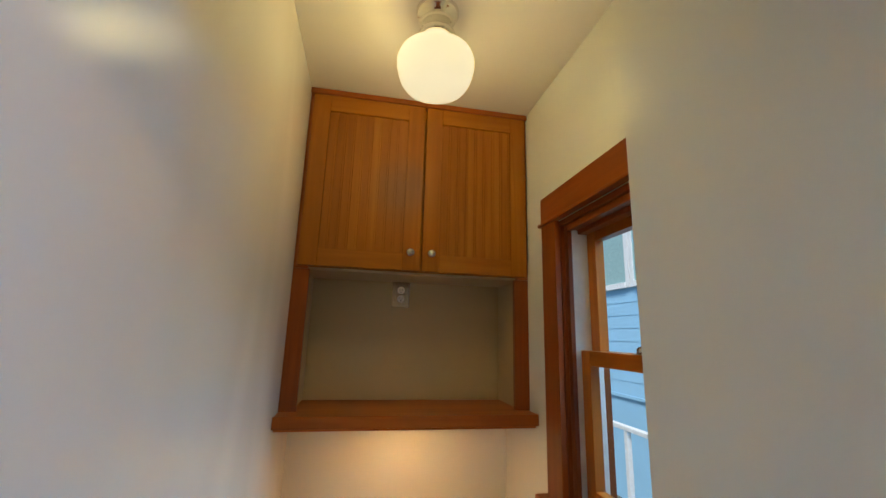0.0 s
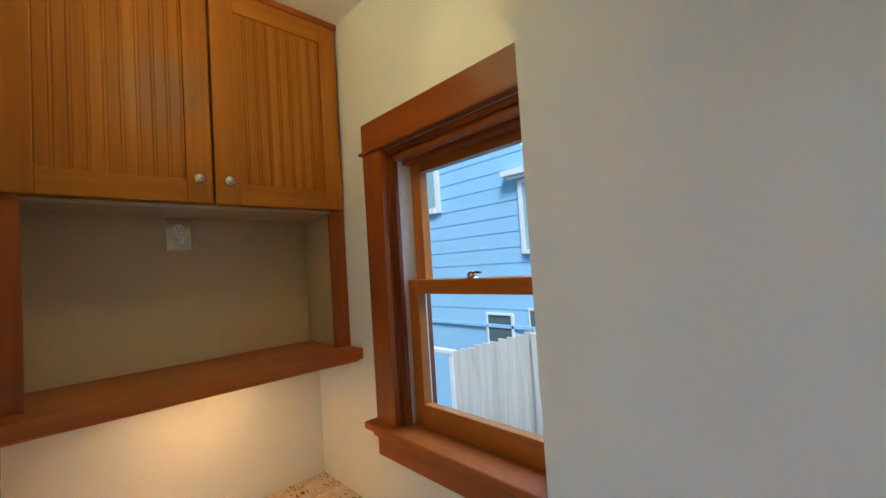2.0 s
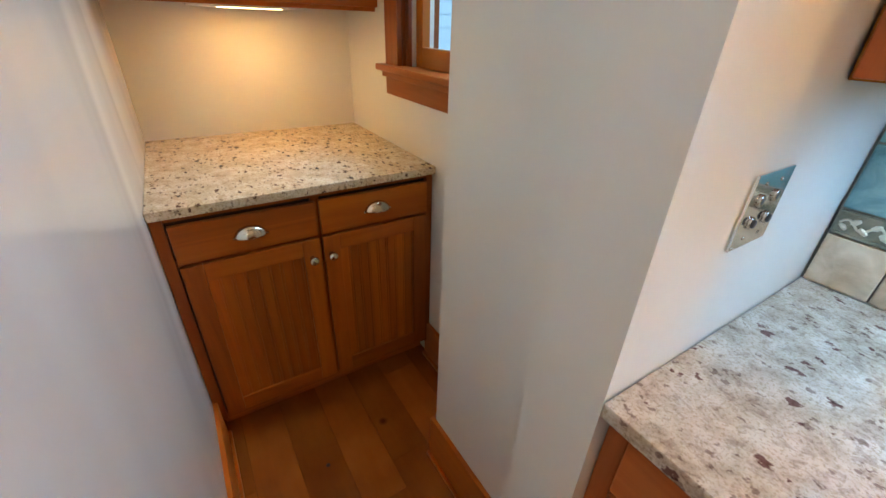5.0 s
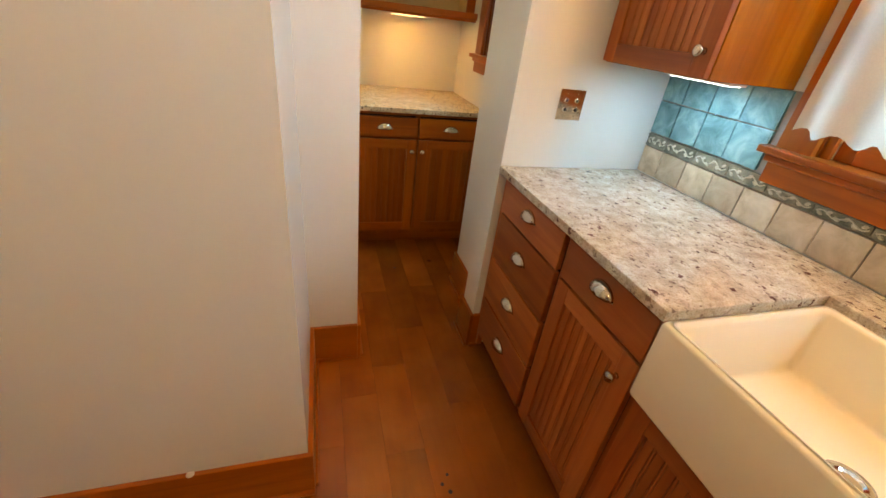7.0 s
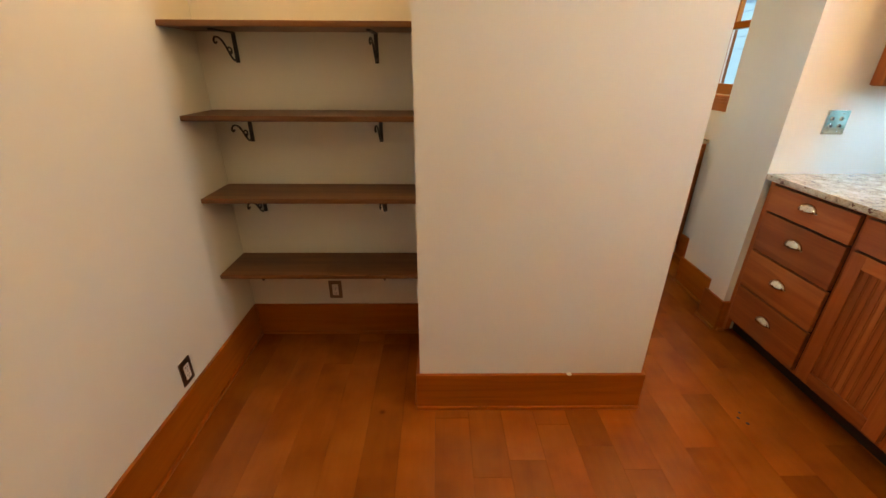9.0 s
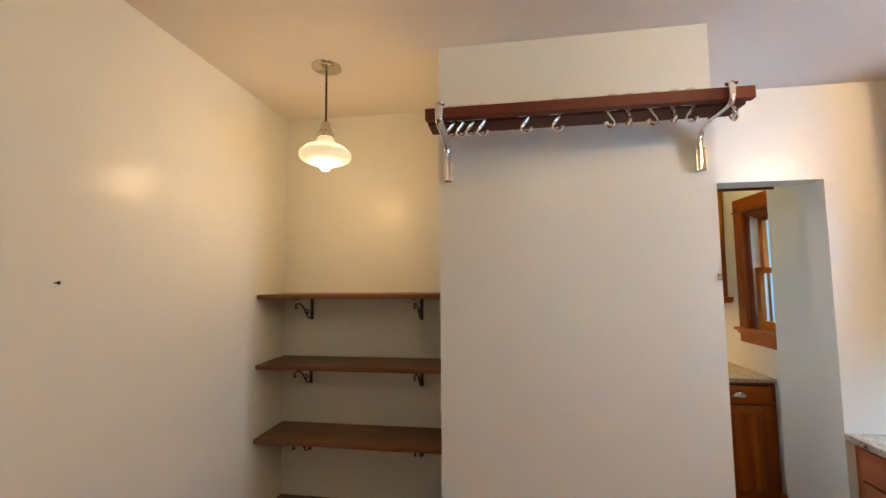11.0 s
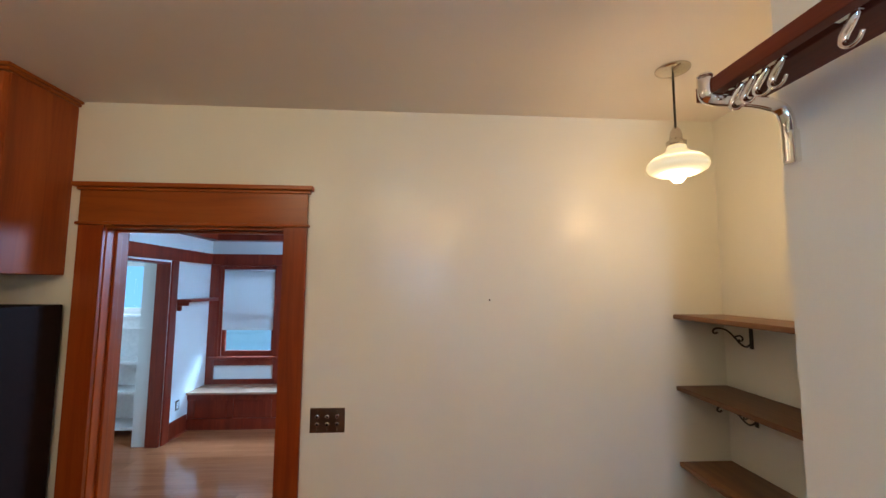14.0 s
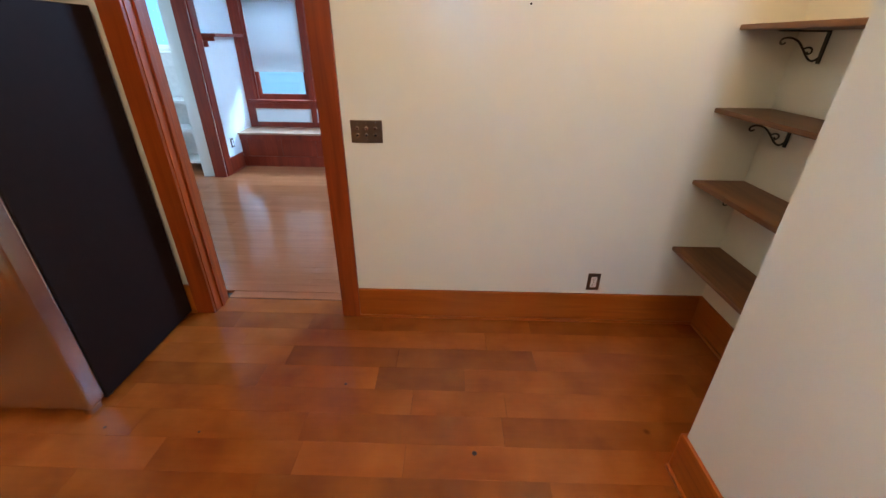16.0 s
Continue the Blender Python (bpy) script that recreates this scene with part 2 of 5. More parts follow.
M_WINT = mat("window_trim_fir", wood((0.18, 0.036, 0.006), (0.27, 0.060, 0.008), (0.35, 0.088, 0.012)))
M_SASH = mat("sash_fir", wood((0.26, 0.068, 0.006), (0.37, 0.105, 0.009), (0.45, 0.14, 0.014)))
M_SASHY = mat("sash_fir_y", wood((0.26, 0.068, 0.006), (0.37, 0.105, 0.009), (0.45, 0.14, 0.014), axis=1))
M_WINTY = mat("window_trim_fir_y", wood((0.18, 0.036, 0.006), (0.27, 0.060, 0.008), (0.35, 0.088, 0.012), axis=1))
M_DTRIM = mat("dark_trim", wood((0.13, 0.015, 0.005), (0.19, 0.023, 0.008), (0.26, 0.036, 0.012), vary=False))
# puts shade into cabinet gaps and toe kicks as colour; also knots and seams
M_DARK = mat("gap_shade_and_knot", plain((0.03, 0.012, 0.006), 0.7))
M_WALNUT = mat("walnut_shelf", wood((0.070, 0.028, 0.011), (0.125, 0.054, 0.021), (0.20, 0.096, 0.040), axis=0, rough=0.42))
M_RACK = mat("rack_mahogany", wood((0.068, 0.011, 0.004), (0.115, 0.019, 0.007), (0.165, 0.032, 0.012), axis=0, rough=0.55))
def maple(nt, p):
    """Stained maple boards: blotchy figure, faint grain, small dark knots."""
    v = coords(nt)
    info = nt.nodes.new("ShaderNodeObjectInfo")
    comb = nt.nodes.new("ShaderNodeCombineXYZ")
    for i in range(3):
        nt.links.new(info.outputs["Random"], comb.inputs[i])
    add = nt.nodes.new("ShaderNodeVectorMath")
    add.operation = "MULTIPLY_ADD"
    add.inputs[1].default_value = (37, 51, 43)
    nt.links.new(comb.outputs[0], add.inputs[0])
    nt.links.new(v, add.inputs[2])
    stretch = nt.nodes.new("ShaderNodeMapping")
    stretch.inputs["Scale"].default_value = (30, 3.5, 30)
    nt.links.new(add.outputs[0], stretch.inputs[0])
    blot = noise_tex(nt, add.outputs[0], 4, 3, 0.5, 0.15)
    grain = noise_tex(nt, stretch.outputs[0], 1.0, 5, 0.6, 0.6)
    half = nt.nodes.new("ShaderNodeMix")
    half.inputs["Factor"].default_value = 0.2
    nt.links.new(blot, half.inputs["A"])
    nt.links.new(grain, half.inputs["B"])
    c = ramp(nt, half.outputs["Result"], [(0.24, (0.20, 0.046, 0.008)), (0.5, (0.29, 0.080, 0.012)), (0.76, (0.38, 0.120, 0.020))])
    vor = node(nt, "ShaderNodeTexVoronoi", Scale=2.2)
    nt.links.new(add.outputs[0], vor.inputs["Vector"])
    knots = ramp(nt, vor.outputs["Distance"], [(0.0, (0.12, 0.05, 0.03)), (0.022, (0.2, 0.1, 0.06)), (0.05, (1, 1, 1)), (1.0, (1, 1, 1))])
    m = nt.nodes.new("ShaderNodeMix")
    m.data_type, m.blend_type = "RGBA", "MULTIPLY"
    m.inputs["Factor"].default_value = 0.8
    nt.links.new(c, m.inputs["A"])
    nt.links.new(knots, m.inputs["B"])
    hsv = nt.nodes.new("ShaderNodeHueSaturation")
    mr = nt.nodes.new("ShaderNodeMapRange")
    mr.inputs["To Min"].default_value, mr.inputs["To Max"].default_value = 0.78, 1.17
    nt.links.new(info.outputs["Random"], mr.inputs["Value"])
    nt.links.new(mr.outputs[0], hsv.inputs["Value"])
    nt.links.new(m.outputs["Result"], hsv.inputs["Color"])
    nt.links.new(hsv.outputs[0], p.inputs["Base Color"])
    rr = nt.nodes.new("ShaderNodeMapRange")
    rr.inputs["To Min"].default_value, rr.inputs["To Max"].default_value = 0.18, 0.30
    nt.links.new(blot, rr.inputs["Value"])
    nt.links.new(rr.outputs[0], p.inputs["Roughness"])
    bump(nt, p, grain, 0.05, 0.0006)


M_PLANK = mat("floor_plank", maple)
M_CHROME = mat("chrome", metal((0.86, 0.84, 0.80), 0.08))
M_NICKEL = mat("satin_nickel", metal((0.62, 0.58, 0.50), 0.22))


def brushed_steel(nt, p):
    """Brushed stainless sheet, slightly wavy across its width."""
    metal((0.64, 0.62, 0.60), 0.22, (1, 1, 0.02), 700)(nt, p)
    bump(nt, p, noise_tex(nt, coords(nt, (1, 7, 0.7)), 2.0, 2, 0.5, 0.4), 0.35, 0.01)


M_STEEL = mat("stainless_steel", brushed_steel)
M_BRONZE = mat("bronze_plate", metal((0.22, 0.17, 0.13), 0.3))
M_BLACKMETAL = mat("black_iron", plain((0.015, 0.012, 0.011), 0.45))
M_FRIDGE = mat("fridge_side", plain((0.017, 0.0105, 0.009), 0.6, 0.06))
M_BLACK = mat("black_plastic", plain((0.02, 0.02, 0.02), 0.4))
M_WHITEPL = mat("white_plastic", plain((0.8, 0.78, 0.74), 0.3))
M_SINK = mat("fireclay_sink", paint((0.84, 0.76, 0.60), 0.10, 0.03, 0.02))
M_GRANITE = mat("pink_granite", granite((0.39, 0.33, 0.25), (0.53, 0.47, 0.375), (0.64, 0.60, 0.51), (0.30, 0.18, 0.19), (0.74, 0.70, 0.70), (36, 30, 34), 0.33))
M_GRANITE2 = mat("cream_granite", granite((0.50, 0.40, 0.27), (0.61, 0.51, 0.37), (0.70, 0.62, 0.48), (0.24, 0.17, 0.17), (0.80, 0.75, 0.70), (46, 27, 40), 0.35))
M_SHADE = mat("lit_glass_shade", glow((1.0, 0.88, 0.56), 0.95))
M_SHADE2 = mat("lit_pendant_shade", glow((1.0, 0.80, 0.42), 0.52))
M_BULB = mat("lit_bulb", glow((1.0, 0.85, 0.55), 8))
M_STRIP = mat("lit_strip", glow((1.0, 0.72, 0.3), 8))
M_STRIPC = mat("lit_cool_strip", glow((0.8, 0.92, 1.0), 8))
M_GLASS = mat("window_glass", glass)
M_BLUET = mat("blue_glazed_tile", tile((0.07, 0.17, 0.17), (0.14, 0.29, 0.29), (0.26, 0.43, 0.42)))
M_TANT = mat("tan_stone_tile", tile((0.42, 0.32, 0.21), (0.55, 0.44, 0.30), (0.66, 0.55, 0.41), 0.4))
M_RELIEFT = mat("relief_tile", tile((0.10, 0.11, 0.08), (0.20, 0.19, 0.13), (0.36, 0.32, 0.23), 0.35))
M_RELIEFL = mat("relief_leaf", tile((0.42, 0.38, 0.27), (0.58, 0.53, 0.40), (0.66, 0.62, 0.50), 0.3))
M_GROUT = mat("grout", plain((0.26, 0.23, 0.19), 0.9))


def thin_cloth(colour, share):
    def build(nt, p):
        v = coords(nt, (1, 1, 1))
        p.inputs["Base Color"].default_value = (*colour, 1)
        p.inputs["Roughness"].default_value = 0.9
        tr = nt.nodes.new("ShaderNodeBsdfTranslucent")
        nt.links.new(ramp(nt, noise_tex(nt, v, 240, 2), [(0.3, tuple(c * 0.85 for c in colour)), (0.7, colour)]), tr.inputs[0])
        mix = nt.nodes.new("ShaderNodeMixShader")
        mix.inputs[0].default_value = share
        nt.links.new(p.outputs[0], mix.inputs[1])
        nt.links.new(tr.outputs[0], mix.inputs[2])
        nt.links.new(mix.outputs[0], nt.nodes["Material Output"].inputs[0])
    return build


M_CLOTH = mat("curtain_cloth", thin_cloth((0.74, 0.69, 0.58), 0.40))
M_BLIND = mat("roller_blind", thin_cloth((0.66, 0.66, 0.63), 0.20))
M_SIDING = mat("blue_siding", paint((0.30, 0.55, 0.76), 0.6, 0.05, 0.02))
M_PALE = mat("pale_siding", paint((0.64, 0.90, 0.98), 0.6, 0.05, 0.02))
M_OUTTRIM = mat("outdoor_white_trim", plain((0.75, 0.76, 0.76), 0.5))
M_FENCE = mat("fence_board", wood((0.42, 0.40, 0.36), (0.55, 0.53, 0.48), (0.66, 0.64, 0.6), rough=0.8, vary=False))
M_GROUND = mat("ground_soil", plain((0.12, 0.12, 0.09), 0.95))
M_PALEGLASS = mat("pale_window_glass", plain((0.30, 0.46, 0.46), 0.1))
M_DARKGLASS = mat("dark_window_glass", plain((0.10, 0.15, 0.16), 0.08))


# ---- mesh helpers ----
def box(bm, x0, x1, y0, y1, z0, z1, bevel=0.0):
    r = bmesh.ops.create_cube(bm, size=1, matrix=Matrix.Translation(((x0 + x1) / 2, (y0 + y1) / 2, (z0 + z1) / 2)) @ Matrix.Diagonal((abs(x1 - x0), abs(y1 - y0), abs(z1 - z0), 1)))
    if bevel:
        edges = {e for v in r["verts"] for e in v.link_edges}
        bmesh.ops.bevel(bm, geom=list(edges), offset=bevel, segments=2, profile=0.6, affect="EDGES")
    return bm


def boxes(*specs, bevel=0.0):
    bm = bmesh.new()
    for s in specs:
        box(bm, *s, bevel=bevel)
    return bm


def lathe(profile, centre=(0, 0, 0), steps=32, direction=(0, 0, 1)):
    bm = bmesh.new()
    turn = Vector(direction).to_track_quat("Z", "Y").to_matrix()
    rings = []
    for r, h in profile:
        ring = []
        for i in range(steps):
            a = 2 * math.pi * i / steps
            ring.append(bm.verts.new(Vector(centre) + turn @ Vector((max(r, 1e-5) * math.cos(a), max(r, 1e-5) * math.sin(a), h))))
        rings.append(ring)
    for a, b in zip(rings, rings[1:]):
        for i in range(steps):
            f = bm.faces.new((a[i], a[(i + 1) % steps], b[(i + 1) % steps], b[i]))
            f.smooth = True
    for ring, flip in ((rings[0], True), (rings[-1], False)):
        if (ring[0].co - ring[steps // 2].co).length > 1e-3:
            bm.faces.new(ring[::-1] if flip else ring)
    bmesh.ops.recalc_face_normals(bm, faces=bm.faces)
    return bm


def tube(points, radius, sides=8, flat=1.0, bm=None, smooth=3):
    """A round or flattened rod along a smoothed line of points."""
    bm = bm or bmesh.new()
    pts = [Vector(p) for p in points]
    for _ in range(smooth):
        nxt = [pts[0]]
        for a, b in zip(pts, pts[1:]):
            nxt += [a.lerp(b, 0.25), a.lerp(b, 0.75)]
        pts = nxt + [pts[-1]]
    rings = []
    side = None
    for i, p in enumerate(pts):
        d = (pts[min(i + 1, len(pts) - 1)] - pts[max(i - 1, 0)]).normalized()
        if side is None:
            side = d.orthogonal().normalized()
        side = (side - d * side.dot(d)).normalized()
        up = d.cross(side)
        rings.append([bm.verts.new(p + side * radius * math.cos(2 * math.pi * k / sides) + up * radius * flat * math.sin(2 * math.pi * k / sides)) for k in range(sides)])
    for a, b in zip(rings, rings[1:]):
        for k in range(sides):
            f = bm.faces.new((a[k], a[(k + 1) % sides], b[(k + 1) % sides], b[k]))
            f.smooth = True
    bm.faces.new(rings[0][::-1])
    bm.faces.new(rings[-1])
    bmesh.ops.recalc_face_normals(bm, faces=bm.faces)
    return bm


def root_of(ob):
    p = Vector((0, 0, 0))
    while ob:
        p += ob.location
        ob = ob.parent
    return p


def part(name, bm, material, parent=None, label=""):
    me = bpy.data.meshes.new(name)
    if parent is not None:
        bmesh.ops.translate(bm, verts=bm.verts, vec=-root_of(parent))
    bm.to_mesh(me)
    bm.free()
    me.materials.append(material)
    ob = new(name, me)
    if parent is not None:
        ob.parent = parent
    return tagged(ob, label)


def thing(name, at, label, category, group=""):
    ob = new(name)
    ob.empty_display_size = 0.1
    ob.location = at
    return tagged(ob, label, category, group)


def setting(name, bm, material, label=""):
    ob = part(name, bm, material, None, label)
    return tagged(ob, kind="structure")


# ---- structure ----
KC, NC = 2.642, 2.775
WX, WT = -2.23, 0.13
DY0, DY1, DZ = -4.08, -3.27, 2.03
NX = -0.014
EX = 1.25

# walls of the kitchen, alcove and nook
setting("wall_west", boxes((WX - WT, WX, -1.07 - 0.12, DY1 + 0.02, 0, 2.8), (WX - WT, WX, -5.6, DY0 - 0.02, 0, 2.8), (WX - WT, WX, DY0 - 0.02, DY1 + 0.02, DZ + 0.02, 2.8), (WX - WT, WX, -1.19, -0.95, 0, 2.8)), M_WALL, "warm white satin painted kitchen wall with a doorway")
setting("wall_alcove_back", boxes((WX, -1.235, -1.07, -0.95, 0, 2.8)), M_WALL, "warm white painted back wall of the shelf alcove")
setting("wall_block", boxes((-1.235, -0.222, -1.665, -0.95, 0, 2.8)), M_WALL, "free standing painted wall block between alcove and passage")
setting("wall_nook_west", boxes((-0.222, NX, -1.05, 0.95, 0, 2.95)), M_GLOSSY, "glossy cream painted side wall of the pantry nook")
setting("wall_nook_north", boxes((NX, 1.05, 0.83, 0.95, 0, 2.95)), M_WALL, "cream painted end wall of the pantry nook")
setting("wall_nook_east", boxes((0.91, 1.07, 0.28, 0.83, 0, 2.95), (0.91, 1.07, -0.45, -0.36, 0, 2.95), (0.91, 1.07, -0.36, 0.28, 0, 1.27), (0.91, 1.07, -0.36, 0.28, 2.21, 2.95)), M_WALL, "cream painted nook wall with a sash window")
setting("wall_pier", boxes((0.66, EX + 0.15, -0.905, -0.45, 0, 2.95), (0.56, EX + 0.15, -1.05, -0.905, 0, 2.95)), M_WALL, "white painted pier between nook and kitchen counter")
setting("wall_header", boxes((NX, 0.56, -1.05, -0.905, 2.17, 2.95)), M_WALL, "white painted header over the nook opening")
setting("wall_east", boxes((EX, EX + 0.15, -1.68, -1.05, 0, 2.8), (EX, EX + 0.15, -5.6, -2.82, 0, 2.8), (EX, EX + 0.15, -2.82, -1.68, 0, 1.205), (EX, EX + 0.15, -2.82, -1.68, 2.22, 2.8)), M_WALL, "white painted kitchen wall with the sink window")
setting("wall_south", boxes((WX - WT, EX + 0.15, -5.72, -5.6, 0, 2.8)), M_WALL, "plain white painted kitchen wall")
setting("ceiling_kitchen", boxes((WX, EX, -5.6, -0.95, KC, KC + 0.1)), M_CEIL, "warm white painted kitchen ceiling")
setting("ceiling_nook", boxes((NX, 0.91, -0.905, 0.83, NC, NC + 0.1)), M_CEIL, "cream painted nook ceiling")

# dining room and hall beyond the doorway
DXW, DYS = -5.92, -5.42
OX0, OX1 = -5.01, -4.0
WINS = ((-5.28, -4.55), (-4.47, -3.74), (-3.66, -2.93))
setting("wall_dining_south", boxes((DXW - 0.15, OX0, DYS - 0.14, DYS, 0, 2.8), (OX1, WX - WT, DYS - 0.14, DYS, 0, 2.8), (OX0, OX1, DYS - 0.14, DYS, 2.02, 2.8)), M_WALL, "white dining room wall with a cased opening")
setting("wall_dining_west", boxes((DXW - 0.15, DXW, DYS, WINS[0][0] - 0.02, 0, 2.8), (DXW - 0.15, DXW, WINS[0][0] - 0.02, -2.0, 0, 0.78), (DXW - 0.15, DXW, WINS[0][0] - 0.02, -2.0, 2.02, 2.8), (DXW - 0.15, DXW, -4.53, -4.49, 0.78, 2.02), (DXW - 0.15, DXW, -3.72, -3.68, 0.78, 2.02), (DXW - 0.15, DXW, -2.91, -2.0, 0.78, 2.02)), M_WALL, "dining room wall with a row of sash windows")
setting("wall_dining_north", boxes((DXW - 0.15, WX - WT, -2.0, -1.88, 0, 2.8)), M_WALL, "plain white dining room wall")
setting("wall_hall_west", boxes((-5.75, -5.62, -6.8, -6.55, 0, 2.8), (-5.75, -5.62, -5.95, DYS - 0.14, 0, 2.8), (-5.75, -5.62, -6.55, -5.95, 0, 1.42), (-5.75, -5.62, -6.55, -5.95, 2.05, 2.8)), M_WALL, "white wall with a small window beyond the dining room")
# the opening is made up and out of view; it holds the fill lamp
setting("wall_hall_south", boxes((-5.75, -5.15, -6.92, -6.8, 0, 2.8), (-4.35, -3.9, -6.92, -6.8, 0, 2.8), (-5.15, -4.35, -6.92, -6.8, 0, 0.9), (-5.15, -4.35, -6.92, -6.8, 2.1, 2.8)), M_WALL, "white wall of the small room with an opening added for a fill lamp")
setting("wall_hall_east", boxes((-4.0, -3.88, -6.8, DYS - 0.14, 0, 2.8)), M_WALL, "plain white wall of the small room")
setting("ceiling_dining", boxes((-6.07, WX - WT, -6.92, -1.88, 2.58, 2.7)), M_CEIL, "white ceiling of the dining room")


def wall_board(name, x0, x1, y0, y1, z0, z1, material, label="", bevel=0.003):
    return setting(name, boxes((x0, x1, y0, y1, z0, z1), bevel=bevel), material, label)


# baseboards: a tall flat board, a small cap edge and a shoe
def baseboard(x0, y0, x1, y1, side, material):
    """Along one wall line; side is the (x, y) way into the room."""
    sx, sy = side
    t, s = 0.016, 0.028
    bm = bmesh.new()
    if sy:
        box(bm, x0, x1, y0, y0 + sy * t, 0.0, 0.20, bevel=0.003)
        box(bm, x0, x1, y0 + sy * t, y0 + sy * s, 0.0, 0.018, bevel=0.004)
    else:
        box(bm, x0, x0 + sx * t, y0, y1, 0.0, 0.20, bevel=0.003)
        box(bm, x0 + sx * t, x0 + sx * s, y0, y1, 0.0, 0.018, bevel=0.004)
    return setting("baseboard", bm, material, "stained fir baseboard with a small shoe moulding")


BX, BY = M_BASEX, M_BASEY
baseboard(-1.251, -1.665, -0.206, -1.665, (0, -1), BX)
baseboard(-0.222, -1.665, -0.222, -1.05, (1, 0), BY)
baseboard(-1.235, -1.665, -1.235, -1.07, (-1, 0), BY)
baseboard(WX, -1.07, -1.251, -1.07, (0, -1), BX)
baseboard(WX, -3.155, WX, -1.086, (1, 0), BY)
baseboard(-0.206, -1.05, NX, -1.05, (0, -1), BX)
baseboard(NX, -1.066, NX, 0.04, (1, 0), BY)
baseboard(0.91, -0.434, 0.91, 0.04, (-1, 0), BY)
baseboard(0.66, -0.889, 0.66, -0.434, (-1, 0), BY)
baseboard(0.56, -1.066, 0.56, -0.889, (-1, 0), BY)
baseboard(0.544, -0.905, 0.66, -0.905, (0, 1), BX)
baseboard(0.66, -0.45, 0.894, -0.45, (0, 1), BX)
baseboard(0.56, -1.05, 0.60, -1.05, (0, -1), BX)
baseboard(WX, -5.6, WX, -4.199, (1, 0), BY)
baseboard(WX, -5.6, EX, -5.6, (0, 1), BX)
baseboard(-5.49, DYS, OX0 - 0.12, DYS, (0, 1), M_DTRIM)

# doorway to the dining room
door = new("door_1", None)
door.location = (WX, -3.675, 0)
tagged(door, "cased doorway with stained fir trim and a crown cap", kind="structure")
part("jamb_left", boxes((WX - WT - 0.005, WX + 0.002, DY0 - 0.022, DY0, 0, DZ), bevel=0.002), M_DOORT, door)
part("jamb_right", boxes((WX - WT - 0.005, WX + 0.002, DY1, DY1 + 0.022, 0, DZ), bevel=0.002), M_DOORT, door)
part("head_jamb", boxes((WX - WT - 0.005, WX + 0.002, DY0 - 0.022, DY1 + 0.022, DZ, DZ + 0.022), bevel=0.002), M_TRIMY, door)
part("door_stop", boxes((WX - 0.085, WX - 0.05, DY0, DY0 + 0.012, 0, DZ), (WX - 0.085, WX - 0.05, DY1 - 0.012, DY1, 0, DZ), (WX - 0.085, WX - 0.05, DY0 + 0.012, DY1 - 0.012, DZ - 0.012, DZ), bevel=0.002), M_DOORT, door)
for a, b, n in ((DY0 - 0.118, DY0 - 0.005, "casing_left"), (DY1 + 0.005, DY1 + 0.115, "casing_right")):
    part(n, boxes((WX + 0.002, WX + 0.022, a, b, 0, 2.043), bevel=0.003), M_DOORT, door)
part("head_fillet", boxes((WX + 0.002, WX + 0.032, DY0 - 0.128, DY1 + 0.125, 2.043, 2.057), bevel=0.004), M_TRIMY, door)
part("head_casing", boxes((WX + 0.002, WX + 0.024, DY0 - 0.118, DY1 + 0.115, 2.057, 2.205), bevel=0.002), M_TRIMY, door)
bm = boxes((WX + 0.002, WX + 0.034, DY0 - 0.130, DY1 + 0.127, 2.205, 2.220), (WX + 0.002, WX + 0.048, DY0 - 0.144, DY1 + 0.141, 2.220, 2.242), bevel=0.005)
part("crown_cap", bm, M_TRIMY, door)
for a, b, n in ((DY0 - 0.118, DY0 - 0.005, "back_casing_left"), (DY1 + 0.005, DY1 + 0.115, "back_casing_right")):
    part(n, boxes((WX - WT - 0.025, WX - WT - 0.005, a, b, 0, 2.15), bevel=0.003), M_DOORT, door)

# opening to the nook: the wooden shelf on the far side of its header
cp = thing("paint_fleck", (-0.556, -1.675, 0.2), "small white paint fleck on the baseboard top edge", "paint mark")
part("fleck", lathe([(0.012, 0), (0.009, 0.0015), (0, 0.002)], (-0.556, -1.673, 0.2), 9), M_WHITEPL, cp)
hk = thing("wall_hook", (-0.229, -1.668, 1.70), "tiny nickel hook at the corner of the wall block", "hook")
part("plate", boxes((-0.238, -0.226, -1.669, -1.6655, 1.688, 1.712), bevel=0.001), M_NICKEL, hk)
part("hook", tube([(-0.232, -1.669, 1.706), (-0.232, -1.680, 1.704), (-0.232, -1.684, 1.695), (-0.232, -1.678, 1.689)], 0.002, 6), M_NICKEL, hk)
hs = thing("high_shelf", (0.3, -0.78, 2.2), "dark stained wooden shelf fixed to the header above the nook opening", "shelf")
part("board", boxes((NX, 0.572, -0.904, -0.670, 2.228, 2.250), bevel=0.002), M_RACK, hs)
part("front_lip", boxes((NX, 0.572, -0.670, -0.650, 2.204, 2.252), bevel=0.002), M_RACK, hs)


